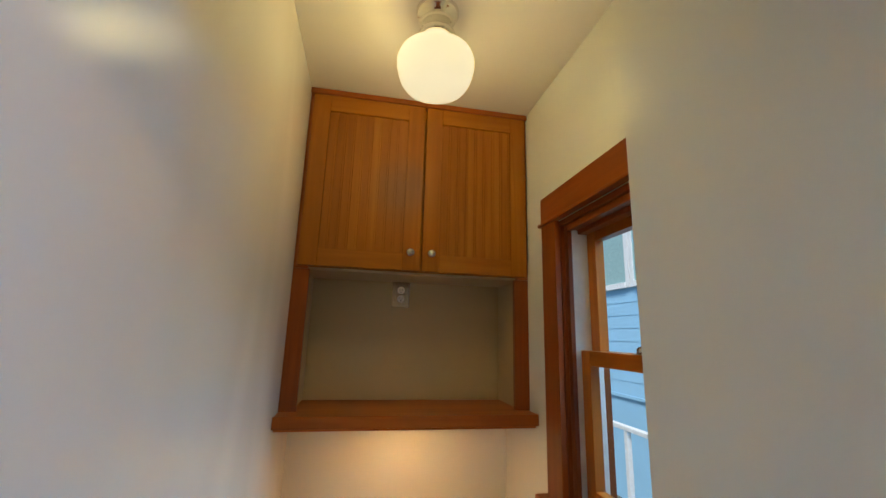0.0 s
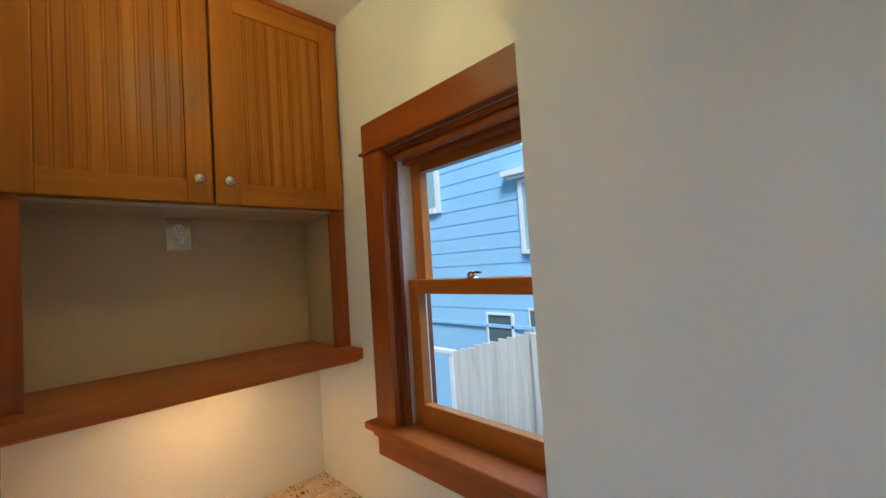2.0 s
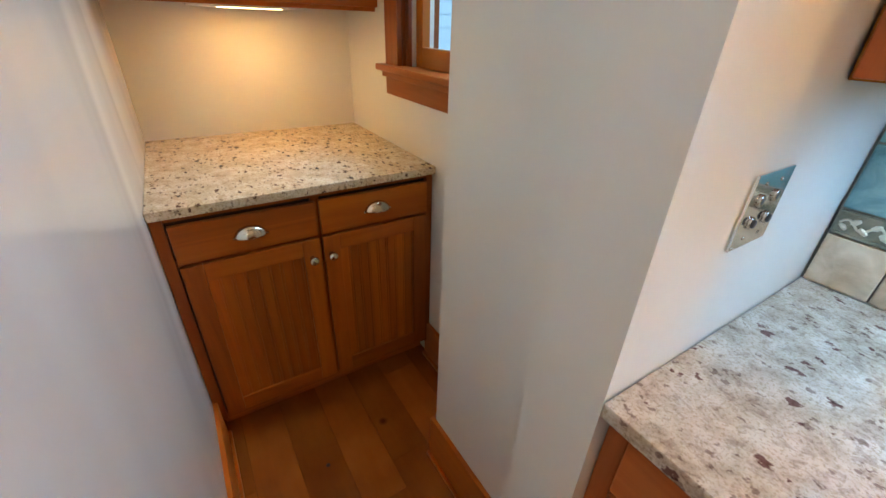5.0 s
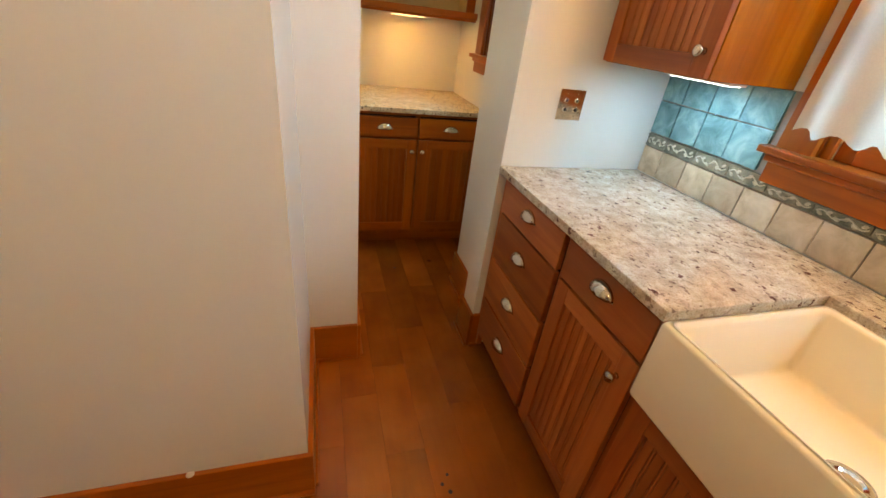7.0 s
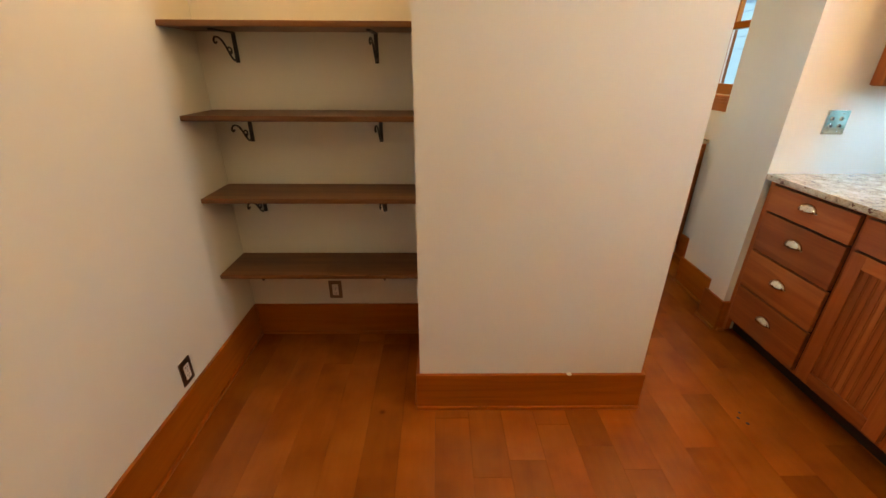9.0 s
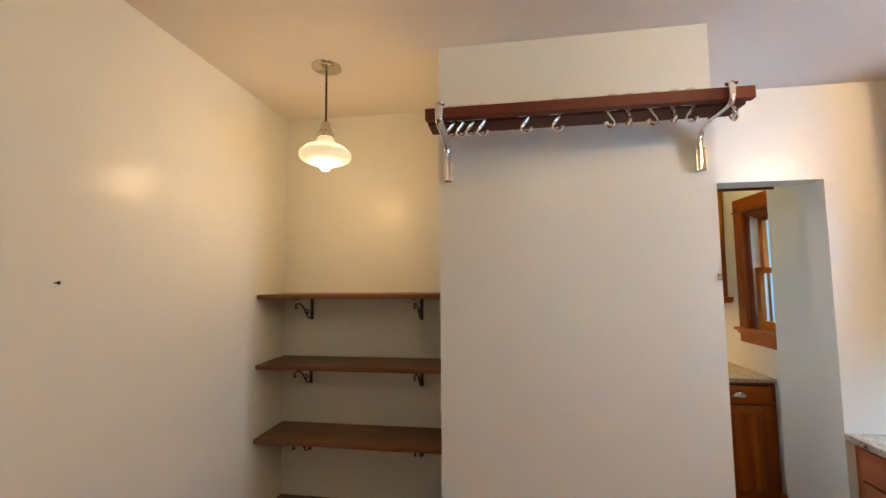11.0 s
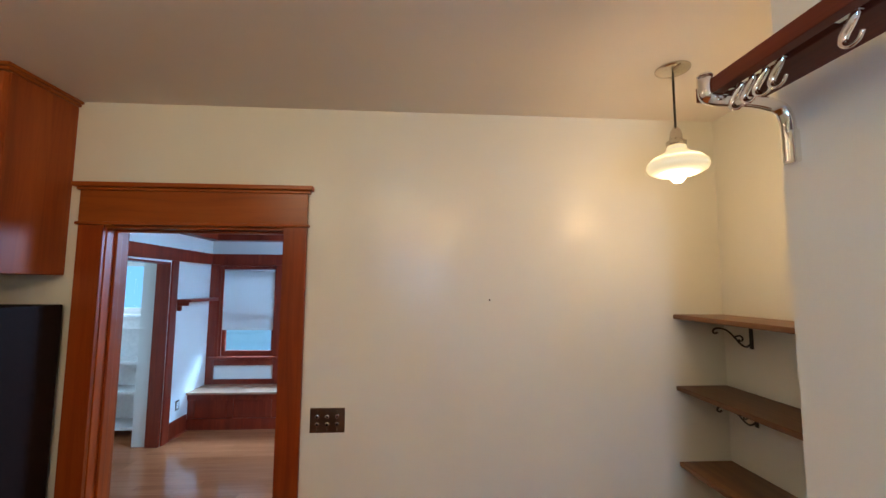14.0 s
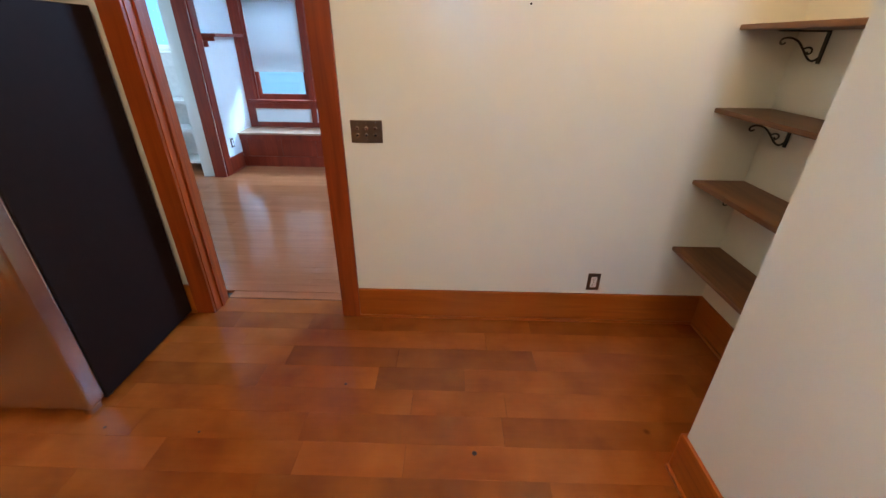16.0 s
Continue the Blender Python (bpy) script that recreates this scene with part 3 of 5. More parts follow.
# ---- windows ----
def sash_window(name, face, inward, y0, y1, z0, z1, trim, label, wall_t=0.16, casing=0.11, split=0.48, panes=True, north_casing=True, south_casing=True, cross=None, sash_up=None, sash_cross=None):
    """A double hung window in a wall across x. face: the inner wall face; inward: +1 or -1, the way into the room; y0..y1, z0..z1: the opening."""
    s = inward
    cross = cross or M_TRIMY
    sash_up, sash_cross = sash_up or trim, sash_cross or cross
    w = new(name, None)
    w.location = (face, (y0 + y1) / 2, z0)
    tagged(w, label, kind="structure")

    def bx(xa, xb, ya, yb, za, zb, bevel=0.002):
        a, b = face + s * xa, face + s * xb
        return boxes((min(a, b), max(a, b), ya, yb, za, zb), bevel=bevel)
    # the frame in the wall
    part("jamb", bx(-wall_t, 0.0, y0 - 0.02, y0, z0, z1), trim, w)
    part("jamb", bx(-wall_t, 0.0, y1, y1 + 0.02, z0, z1), trim, w)
    part("head_jamb", bx(-wall_t, 0.0, y0 - 0.02, y1 + 0.02, z1, z1 + 0.02), cross, w)
    part("outer_sill", bx(-wall_t - 0.05, -0.03, y0 - 0.02, y1 + 0.02, z0 - 0.03, z0), cross, w)
    part("jamb_liner", bx(-0.13, -0.026, y1 - 0.012, y1, z0, z1), M_WHITEPL, w, "white vinyl jamb liner")
    part("jamb_liner", bx(-0.13, -0.026, y0, y0 + 0.012, z0, z1), M_WHITEPL, w)
    part("inner_stop", bx(-0.028, -0.012, y1 - 0.022, y1, z0, z1), trim, w)
    part("inner_stop", bx(-0.028, -0.012, y0, y0 + 0.022, z0, z1), trim, w)
    part("inner_stop", bx(-0.028, -0.012, y0 + 0.022, y1 - 0.022, z1 - 0.022, z1), cross, w)
    part("parting_stop", bx(-0.088, -0.055, y0 + 0.013, y1 - 0.013, z1 - 0.030, z1), cross, w)
    part("parting_stop", bx(-0.054, -0.029, y0 + 0.013, y1 - 0.013, z1 - 0.016, z1), cross, w)
    mid = z0 + (z1 - z0) * split
    ya, yb = y0 + 0.013, y1 - 0.013
    st = 0.048
    for n, xa, xb, za, zb, bot, top in (("lower_sash", -0.083, -0.050, z0, mid + 0.022, 0.07, 0.045), ("upper_sash", -0.122, -0.089, mid - 0.022, z1, 0.045, 0.06)):
        sash = part(n, bx(xa, xb, ya, ya + st, za, zb), sash_up, w)
        bm = bx(xa, xb, yb - st, yb, za, zb)
        part("stile", bm, sash_up, sash)
        part("rail", bx(xa, xb, ya + st, yb - st, za, za + bot), sash_cross, sash)
        part("rail", bx(xa, xb, ya + st, yb - st, zb - top, zb), sash_cross, sash)
        pane = part("pane", bx((xa + xb) / 2 - 0.002, (xa + xb) / 2 + 0.002, ya + st - 0.004, yb - st + 0.004, za + bot - 0.004, zb - top + 0.004, bevel=0), M_GLASS, sash)
        pane.visible_shadow = False
    # inside trim
    n0, n1 = y0 - (casing if south_casing else 0.02), y1 + (casing if north_casing else 0.02)
    if south_casing:
        part("casing", bx(0.002, 0.022, y0 - casing, y0 - 0.004, z0, z1 + 0.02), trim, w)
    if north_casing:
        part("casing", bx(0.002, 0.022, y1 + 0.004, y1 + casing, z0, z1 + 0.02), trim, w)
    part("fillet", bx(0.002, 0.032, n0, n1 + 0.014, z1 + 0.020, z1 + 0.032, bevel=0.004), cross, w)
    part("head_casing", bx(0.002, 0.024, n0, n1, z1 + 0.032, z1 + 0.128), cross, w)
    part("stool", bx(-0.03, 0.055, n0, n1 + 0.032, z0 - 0.022, z0 + 0.002, bevel=0.006), cross, w)
    part("apron", bx(0.002, 0.022, n0, n1, z0 - 0.11, z0 - 0.022), cross, w)
    part("apron_cove", bx(0.022, 0.036, n0, n1 + 0.01, z0 - 0.045, z0 - 0.022, bevel=0.006), cross, w)
    return w


win1 = sash_window("window_1", 0.91, -1, -0.33, 0.26, 1.295, 2.19, M_WINT, "double hung fir sash window beside the pantry counter", south_casing=True, split=0.505, cross=M_WINTY, sash_up=M_SASH, sash_cross=M_SASHY)
lock = thing("sash_lock", (0.935, -0.03, 1.77), "brass cam lock on the meeting rail of the nook window", "lock")
part("base", boxes((0.965, 0.989, -0.065, -0.005, 1.765, 1.771), bevel=0.002), M_NICKEL, lock)
part("cam", lathe([(0.014, 0), (0.014, 0.012), (0.008, 0.018), (0, 0.019)], (0.977, -0.03, 1.771), 16), M_NICKEL, lock)
part("lever", tube([(0.977, -0.03, 1.784), (0.971, -0.05, 1.787), (0.966, -0.075, 1.785)], 0.004, 6), M_NICKEL, lock)
win2 = sash_window("window_2", EX, -1, -2.80, -1.70, 1.235, 2.2, M_TRIM, "fir sash window above the kitchen sink")
for i, (a, b) in enumerate(WINS):
    w = sash_window("window_%d" % (3 + i), DXW, 1, a, b, 0.81, 2.0, M_DTRIM, "dark stained dining room sash window with a lowered blind", casing=0.10, split=0.5, cross=M_DTRIM, south_casing=i == 0, north_casing=i == 2)
    blind = thing("roller_blind", (DXW - 0.02, (a + b) / 2, 1.5), "white roller blind lowered over two thirds of the window", "blind", "dining room blinds")
    part("fabric", boxes((DXW - 0.017, DXW - 0.012, a + 0.03, b - 0.03, 1.18, 1.96)), M_BLIND, blind)
    part("bottom_bar", boxes((DXW - 0.021, DXW - 0.008, a + 0.03, b - 0.03, 1.16, 1.18), bevel=0.002), M_BLIND, blind)
    part("roller", lathe([(0.015, 0), (0.015, b - a - 0.06)], (DXW - 0.016, a + 0.03, 1.965), 14, (0, 1, 0)), M_BLIND, blind)
# boards and beams of the dining room
setting("trim", boxes((DXW + 0.024, DXW + 0.04, DYS, -2.0, 2.04, 2.185), (DXW + 0.04, -2.36, DYS + 0.001, DYS + 0.024, 2.04, 2.185), bevel=0.003), M_DTRIM, "dark stained picture rail boards round the dining room")
setting("trim", boxes((DXW + 0.001, DXW + 0.026, DYS, DYS + 0.10, 0.455, 2.04), bevel=0.003), M_DTRIM, "dark stained corner board under the picture rail")
setting("trim", boxes((DXW + 0.001, DXW + 0.024, DYS + 0.1, -2.0, 0.456, 0.52), bevel=0.003), M_DTRIM, "dark stained rail above the window bench")
for a in (-4.55, -3.74):
    setting("trim", boxes((DXW + 0.001, DXW + 0.030, a + 0.003, a + 0.077, 0.52, 2.04), bevel=0.003), M_DTRIM, "dark stained mullion board between dining room windows")
for spec in ((DXW + 0.001, DXW + 0.16, DYS, -2.0, 2.36, 2.58), (DXW + 0.16, -2.36, DYS + 0.001, DYS + 0.14, 2.36, 2.58), (-4.7, -4.55, DYS + 0.14, -2.0, 2.42, 2.58), (-3.4, -3.25, DYS + 0.14, -2.0, 2.42, 2.58), (DXW + 0.16, -2.36, -4.25, -4.10, 2.43, 2.58)):
    setting("ceiling_beam", boxes(spec, bevel=0.004), M_DTRIM, "dark stained box beam of the dining room ceiling")
op = new("door_2", None)
op.location = (-4.5, DYS, 0)
tagged(op, "cased opening with dark stained trim out of the dining room", kind="structure")
part("casing_right", boxes((OX0 - 0.12, OX0 - 0.005, DYS + 0.001, DYS + 0.022, 0, 2.04), bevel=0.003), M_DTRIM, op)
part("casing_left", boxes((OX1 + 0.005, OX1 + 0.12, DYS + 0.001, DYS + 0.022, 0, 2.04), bevel=0.003), M_DTRIM, op)
part("jamb", boxes((OX0, OX0 + 0.02, DYS - 0.145, DYS + 0.001, 0, 2.0), bevel=0.002), M_DTRIM, op)
part("jamb", boxes((OX1 - 0.02, OX1, DYS - 0.145, DYS + 0.001, 0, 2.0), bevel=0.002), M_DTRIM, op)
part("head_jamb", boxes((OX0, OX1, DYS - 0.145, DYS + 0.001, 2.0, 2.02), bevel=0.002), M_DTRIM, op)

# window bench
bench = thing("window_bench", (-5.7, -4.2, 0), "built-in dark stained window bench with panelled front and pale seat", "bench")
part("seat", boxes((DXW + 0.001, -5.47, DYS + 0.001, -2.0, 0.43, 0.455), bevel=0.004), mat("seat_top", wood((0.3, 0.16, 0.09), (0.42, 0.25, 0.15), (0.5, 0.32, 0.2), axis=1, rough=0.22)), bench, "pale glossy wooden seat board")
part("front", boxes((-5.54, -5.52, DYS + 0.001, -2.0, 0.0, 0.43)), M_DTRIM, bench)
part("top_rail", boxes((-5.52, -5.50, DYS + 0.001, -2.0, 0.36, 0.43), bevel=0.003), M_DTRIM, bench)
part("bottom_rail", boxes((-5.52, -5.495, DYS + 0.001, -2.0, 0.0, 0.14), bevel=0.003), M_DTRIM, bench)
for i in range(8):
    y = DYS + 0.02 + i * 0.46
    part("stile", boxes((-5.52, -5.502, y, y + 0.07, 0.14, 0.36), bevel=0.003), M_DTRIM, bench)

wshelf = thing("wall_shelf", (-5.45, DYS + 0.08, 1.57), "small stained wall shelf on brackets beside the dining room window", "shelf")
part("board", boxes((-5.80, -5.14, DYS + 0.001, DYS + 0.17, 1.562, 1.597), bevel=0.005), M_DTRIM, wshelf)
for x in (-5.19,):
    part("bracket", boxes((x, x + 0.025, DYS + 0.001, DYS + 0.13, 1.52, 1.569), (x, x + 0.025, DYS + 0.001, DYS + 0.05, 1.46, 1.52), bevel=0.006), M_DTRIM, wshelf)

# the small room beyond: window and white built-in shelves
hw = new("window_6", None)
hw.location = (-5.62, -6.25, 1.42)
tagged(hw, "small white painted window", kind="structure")
part("window_frame", boxes((-5.70, -5.64, -6.55, -6.50, 1.42, 2.05), (-5.70, -5.64, -6.00, -5.95, 1.42, 2.05), (-5.70, -5.64, -6.50, -6.00, 1.42, 1.47), (-5.70, -5.64, -6.50, -6.00, 2.0, 2.05), bevel=0.004), M_WHITEPL, hw)
pn = part("pane", boxes((-5.68, -5.676, -6.50, -6.00, 1.47, 2.0)), M_GLASS, hw)
pn.visible_shadow = False
setting("wall_pilaster", boxes((-5.62, -5.02, -5.72, -5.562, 0, 2.58)), M_WALL, "white painted wall end beside the built-in shelves")
bc = thing("built_in_bookcase", (-5.45, -6.2, 0), "white painted built-in shelves under the small window", "bookcase")
part("back", boxes((-5.62, -5.60, -6.70, -5.722, 0.0, 1.36)), M_WHITEPL, bc)
part("side", boxes((-5.60, -5.24, -5.745, -5.722, 0.0, 1.36), bevel=0.002), M_WHITEPL, bc)
part("side", boxes((-5.60, -5.24, -6.70, -6.675, 0.0, 1.36), bevel=0.002), M_WHITEPL, bc)
for z in (0.10, 0.50, 0.84):
    part("shelf", boxes((-5.60, -5.25, -6.675, -5.745, z, z + 0.03), bevel=0.002), M_WHITEPL, bc)
part("top", boxes((-5.62, -5.21, -6.72, -5.722, 1.36, 1.395), bevel=0.003), M_WHITEPL, bc)
part("apron", boxes((-5.26, -5.24, -6.675, -5.745, 1.25, 1.36), bevel=0.002), M_WHITEPL, bc)


# ---- cabinets ----
def panel_door(axis, at, out, a0, a1, z0, z1, parent, material, cross, name="door", rail=0.06, t=0.02, beads=True, top=None):
    """A framed door with a beadboard panel. axis 'x': it faces along y at y=at, spans x; axis 'y': it faces along x. out: +1 or -1."""
    top = top or rail

    def bx(u0, u1, d0, d1, za, zb):
        p, q = sorted((at + out * d0, at + out * d1))
        return (u0, u1, p, q, za, zb) if axis == "x" else (p, q, u0, u1, za, zb)
    d = part(name, boxes(bx(a0, a0 + rail, 0, t, z0, z1), bevel=0.0025), material, parent)
    part("stile", boxes(bx(a1 - rail, a1, 0, t, z0, z1), bevel=0.0025), material, d)
    part("rail", boxes(bx(a0 + rail, a1 - rail, 0, t, z0, z0 + rail), bevel=0.0025), cross, d)
    part("rail", boxes(bx(a0 + rail, a1 - rail, 0, t, z1 - top, z1), bevel=0.0025), cross, d)
    n = max(3, round((a1 - a0 - 2 * rail) / 0.036))
    w = (a1 - a0 - 2 * rail) / n
    for i in range(n):
        u = a0 + rail + i * w
        bm = boxes(bx(u, u + w, 0.001, t - 0.0118, z0 + rail, z1 - top))
        box(bm, *bx(u + 0.0015, u + w - 0.0095, 0.002, t - 0.008, z0 + rail, z1 - top), bevel=0.001)
        box(bm, *bx(u + w - 0.0072, u + w - 0.0012, 0.002, t - 0.0085, z0 + rail, z1 - top), bevel=0.0015)
        part("beaded_strip", bm, material, d)
    return d


def knob(at, direction, parent, material=None):
    part("knob", lathe([(0.009, 0), (0.006, 0.004), (0.006, 0.012), (0.014, 0.018), (0.0165, 0.024), (0.014, 0.030), (0.006, 0.033), (0, 0.0335)], at, 20, direction), material or M_NICKEL, parent, "round satin nickel knob")


def cup_pull(at, axis, out, parent, width=0.092):
    """A half-dome bin pull with a back flange."""
    bm = bmesh.new()
    rings = []
    n, k = 14, 7
    for i in range(k + 1):
        v = i / k * math.pi / 2
        ring = []
        for j in range(n + 1):
            u = math.pi * j / n
            ring.append(bm.verts.new((width / 2 * math.cos(u) * math.cos(v * 0.98), 0.026 * math.sin(v), 0.034 * math.sin(u) * math.cos(v * 0.98) * 1.0)))
        rings.append(ring)
    for a, b in zip(rings, rings[1:]):
        for j in range(n):
            f = bm.faces.new((a[j], a[j + 1], b[j + 1], b[j]))
            f.smooth = True
    g = bmesh.ops.extrude_face_region(bm, geom=bm.faces[:])
    for v in [e for e in g["geom"] if isinstance(e, bmesh.types.BMVert)]:
        v.co = Vector((v.co.x * 1.06, v.co.y * 1.07 + 0.0005, v.co.z * 1.07))
    box(bm, -width / 2 - 0.006, width / 2 + 0.006, 0.0, 0.0015, -0.003, 0.004)
    bmesh.ops.recalc_face_normals(bm, faces=bm.faces)
    turn = {("x", -1): pose(0, 0, 0, 0, 0, 180), ("x", 1): pose(0, 0, 0), ("y", -1): pose(0, 0, 0, 0, 0, 90), ("y", 1): pose(0, 0, 0, 0, 0, -90)}[(axis, out)]
    bmesh.ops.transform(bm, matrix=Matrix.Translation(at) @ turn, verts=bm.verts)
    part("cup_pull", bm, M_NICKEL, parent, "satin nickel cup pull")


def drawer(axis, at, out, a0, a1, z0, z1, parent, material, t=0.02):
    p, q = sorted((at, at + out * t))
    spec = (a0, a1, p, q, z0, z1) if axis == "x" else (p, q, a0, a1, z0, z1)
    return part("drawer", boxes(spec, bevel=0.003), material, parent)


# nook base cabinet
nb = thing("base_cabinet", (0.45, 0.42, 0), "reddish fir base cabinet, two drawers over two beadboard doors", "cabinet")
part("carcass", boxes((NX + 0.003, 0.907, 0.045, 0.828, 0.13, 0.94)), M_DARK, nb, "carcass coloured dark for the shade behind the fronts")
part("toe_kick", boxes((0.003, 0.905, 0.10, 0.12, 0.0, 0.13)), M_FIR2X, nb)
part("face_frame", boxes((NX + 0.001, 0.020, 0.022, 0.045, 0.10, 0.942), (0.882, 0.908, 0.022, 0.045, 0.10, 0.942), (0.020, 0.882, 0.026, 0.045, 0.925, 0.942), (0.020, 0.882, 0.026, 0.045, 0.10, 0.13), (0.436, 0.464, 0.026, 0.045, 0.13, 0.925), (0.020, 0.436, 0.026, 0.045, 0.775, 0.802), (0.464, 0.882, 0.026, 0.045, 0.775, 0.802), bevel=0.001), M_FIR2, nb)
for a0, a1, kx in ((0.026, 0.444, 0.412), (0.456, 0.874, 0.480)):
    dr = drawer("x", 0.022, -1, a0, a1, 0.795, 0.918, nb, M_FIR2X)
    cup_pull(((a0 + a1) / 2, 0.002, 0.845), "x", -1, dr)
    dd = panel_door("x", 0.022, -1, a0, a1, 0.135, 0.782, nb, M_FIR2, M_FIR2X)
    knob((kx, 0.002, 0.711), (0, -1, 0), dd)
nt_ = thing("granite_worktop", (0.45, 0.4, 0.974), "speckled cream granite worktop on the nook cabinet", "worktop")
part("slab", boxes((NX + 0.001, 0.909, -0.002, 0.829, 0.944, 0.974), bevel=0.004), M_GRANITE2, nt_)

# nook upper cabinet with open niche
uc = thing("wall_cabinet", (0.45, 0.69, 2.03), "orange fir wall cabinet with two beadboard doors under the ceiling", "cabinet")
part("carcass", boxes((NX + 0.003, 0.907, 0.575, 0.828, 2.045, 2.755)), M_FIRX, uc)
for a, b in ((NX + 0.001, 0.040), (0.862, 0.909)):
    part("side_stile", boxes((a, b, 0.555, 0.575, 2.035, 2.755), bevel=0.001), M_TRIM, uc)
part("top_trim", boxes((NX + 0.001, 0.909, 0.535, 0.575, 2.750, 2.773), bevel=0.004), M_TRIMX, uc)
for a0, a1, kx in ((0.002, 0.455, 0.415), (0.463, 0.897, 0.497)):
    dd = panel_door("x", 0.555, -1, a0, a1, 2.045, 2.746, uc, M_FIR, M_FIRX, rail=0.068)
    knob((kx, 0.535, 2.113), (0, -1, 0), dd)
nf = thing("niche_shelf", (0.45, 0.6, 1.5), "stained fir shelf with cream lining darkened for shade below the wall cabinet", "shelf")
part("board", boxes((NX + 0.001, 0.909, 0.474, 0.829, 1.500, 1.530), bevel=0.004), M_FIR2X, nf)
part("post", boxes((NX + 0.001, 0.046, 0.555, 0.575, 1.531, 2.034), bevel=0.001), M_WINT, nf)
part("post", boxes((0.850, 0.909, 0.555, 0.575, 1.531, 2.034), bevel=0.001), M_WINT, nf)
# panels added to carry the niche's shade as a darker colour
part("back_panel", boxes((0.031, 0.871, 0.822, 0.828, 1.531, 2.034)), M_NICHE_SHADE, nf, "cream back panel with shade put into its colour")
part("top_panel", boxes((NX + 0.003, 0.906, 0.576, 0.828, 2.0345, 2.044)), M_NICHE_SHADE, nf, "cream top panel with shade put into its colour")
part("lining", boxes((NX + 0.003, 0.030, 0.576, 0.828, 1.531, 2.034)), M_NICHE_SHADE, nf, "cream side lining with shade put into its colour")
part("lining", boxes((0.872, 0.906, 0.576, 0.828, 1.531, 2.034)), M_NICHE_SHADE, nf, "cream side lining with shade put into its colour")
part("front_lip", boxes((NX + 0.001, 0.905, 0.464, 0.4735, 1.492, 1.532), bevel=0.003), M_FIR2X, nf)
part("lower_rail", boxes((NX + 0.001, 0.909, 0.50, 0.522, 1.478, 1.499), bevel=0.002), M_FIR2X, nf)
ul = thing("under_shelf_light", (0.45, 0.62, 1.49), "slim warm glowing light bar under the niche shelf", "lamp")
part("housing", boxes((0.24, 0.62, 0.565, 0.62, 1.472, 1.499), bevel=0.002), M_WHITEPL, ul)
part("diffuser", boxes((0.34, 0.56, 0.575, 0.610, 1.469, 1.4715)), M_STRIP, ul, "glowing warm strip")


def plate(name, centre, axis, out, width, height, plate_mat, label, kind, count=1, inner=None):
    """A wall plate with devices, on a wall face."""
    cx, cy, cz = centre
    t = thing(name, centre, label, "switch" if kind != "socket" else "socket")

    def bx(u0, u1, d0, d1, z0, z1):
        if axis == "x":
            p, q = sorted((cy + out * d0, cy + out * d1))
            return (cx + u0, cx + u1, p, q, cz + z0, cz + z1)
        p, q = sorted((cx + out * d0, cx + out * d1))
        return (p, q, cy + u0, cy + u1, cz + z0, cz + z1)

    def spot(u, d, z):
        return (cx + u, cy + out * d, cz + z) if axis == "x" else (cx + out * d, cy + u, cz + z)
    way = (0, out, 0) if axis == "x" else (out, 0, 0)
    part("plate", boxes(bx(-width / 2, width / 2, 0.0005, 0.006, -height / 2, height / 2), bevel=0.0025), plate_mat, t)
    for i in range(count):
        u = (i - (count - 1) / 2) * 0.046
        if kind == "socket":
            if inner == "round":
                for z in (-0.0195, 0.0195):
                    part("receptacle", lathe([(0.0165, 0), (0.0165, 0.0022), (0.0155, 0.0028), (0, 0.0029)], spot(u, 0.0057, z), 24, way), M_WHITEPL, t, "round white receptacle")
            else:
                part("receptacle", boxes(bx(u - 0.017, u + 0.017, 0.006, 0.0085, -0.035, 0.035), bevel=0.002), M_WHITEPL, t, "white duplex receptacle")
            for z in (-0.019, 0.019):
                part("slot", boxes(bx(u - 0.007, u - 0.005, 0.0085, 0.009, z - 0.002, z + 0.006), bx(u + 0.005, u + 0.007, 0.0085, 0.009, z - 0.002, z + 0.006), bx(u - 0.002, u + 0.002, 0.0085, 0.009, z - 0.010, z - 0.006)), M_BLACK, t)
            part("screw", lathe([(0.003, 0), (0.003, 0.001), (0, 0.0015)], spot(u, 0.0085, 0), 10, way), M_NICKEL, t)
        else:
            for z, kind2 in ((0.017, 0), (-0.017, 1)):
                part("button_ring", lathe([(0.0095, 0), (0.0095, 0.003), (0.007, 0.004)], spot(u, 0.006, z), 16, way), M_NICKEL, t)
                part("push_button", lathe([(0.0065, 0), (0.0065, 0.006 if kind2 else 0.003), (0.005, 0.007 if kind2 else 0.0035), (0, 0.0075 if kind2 else 0.0038)], spot(u, 0.0065, z), 14, way), M_BLACK, t, "dark push button")
            for z in (-0.042, 0.042):
                part("screw", lathe([(0.0028, 0), (0.0028, 0.001), (0, 0.0014)], spot(u, 0.006, z), 10, way), M_NICKEL, t)
    return t


plate("power_outlet", (0.413, 0.822, 1.978), "x", -1, 0.078, 0.114, mat("niche_plate_metal", metal((0.42, 0.38, 0.33), 0.2)), "brushed metal outlet plate with round white receptacles in the niche", "socket", inner="round")
plate("light_switch", (0.808, -1.05, 1.230), "x", -1, 0.112, 0.116, M_CHROME, "chrome two gang push button switch plate above the counter", "switch", 2)
plate("light_switch", (WX, -3.034, 1.141), "y", 1, 0.160, 0.112, M_BRONZE, "bronze three gang push button plate beside the doorway", "switch", 3)
plate("power_outlet", (-1.745, -1.07, 0.296), "x", -1, 0.074, 0.114, M_BRONZE, "bronze outlet plate with white receptacle above the alcove baseboard", "socket")
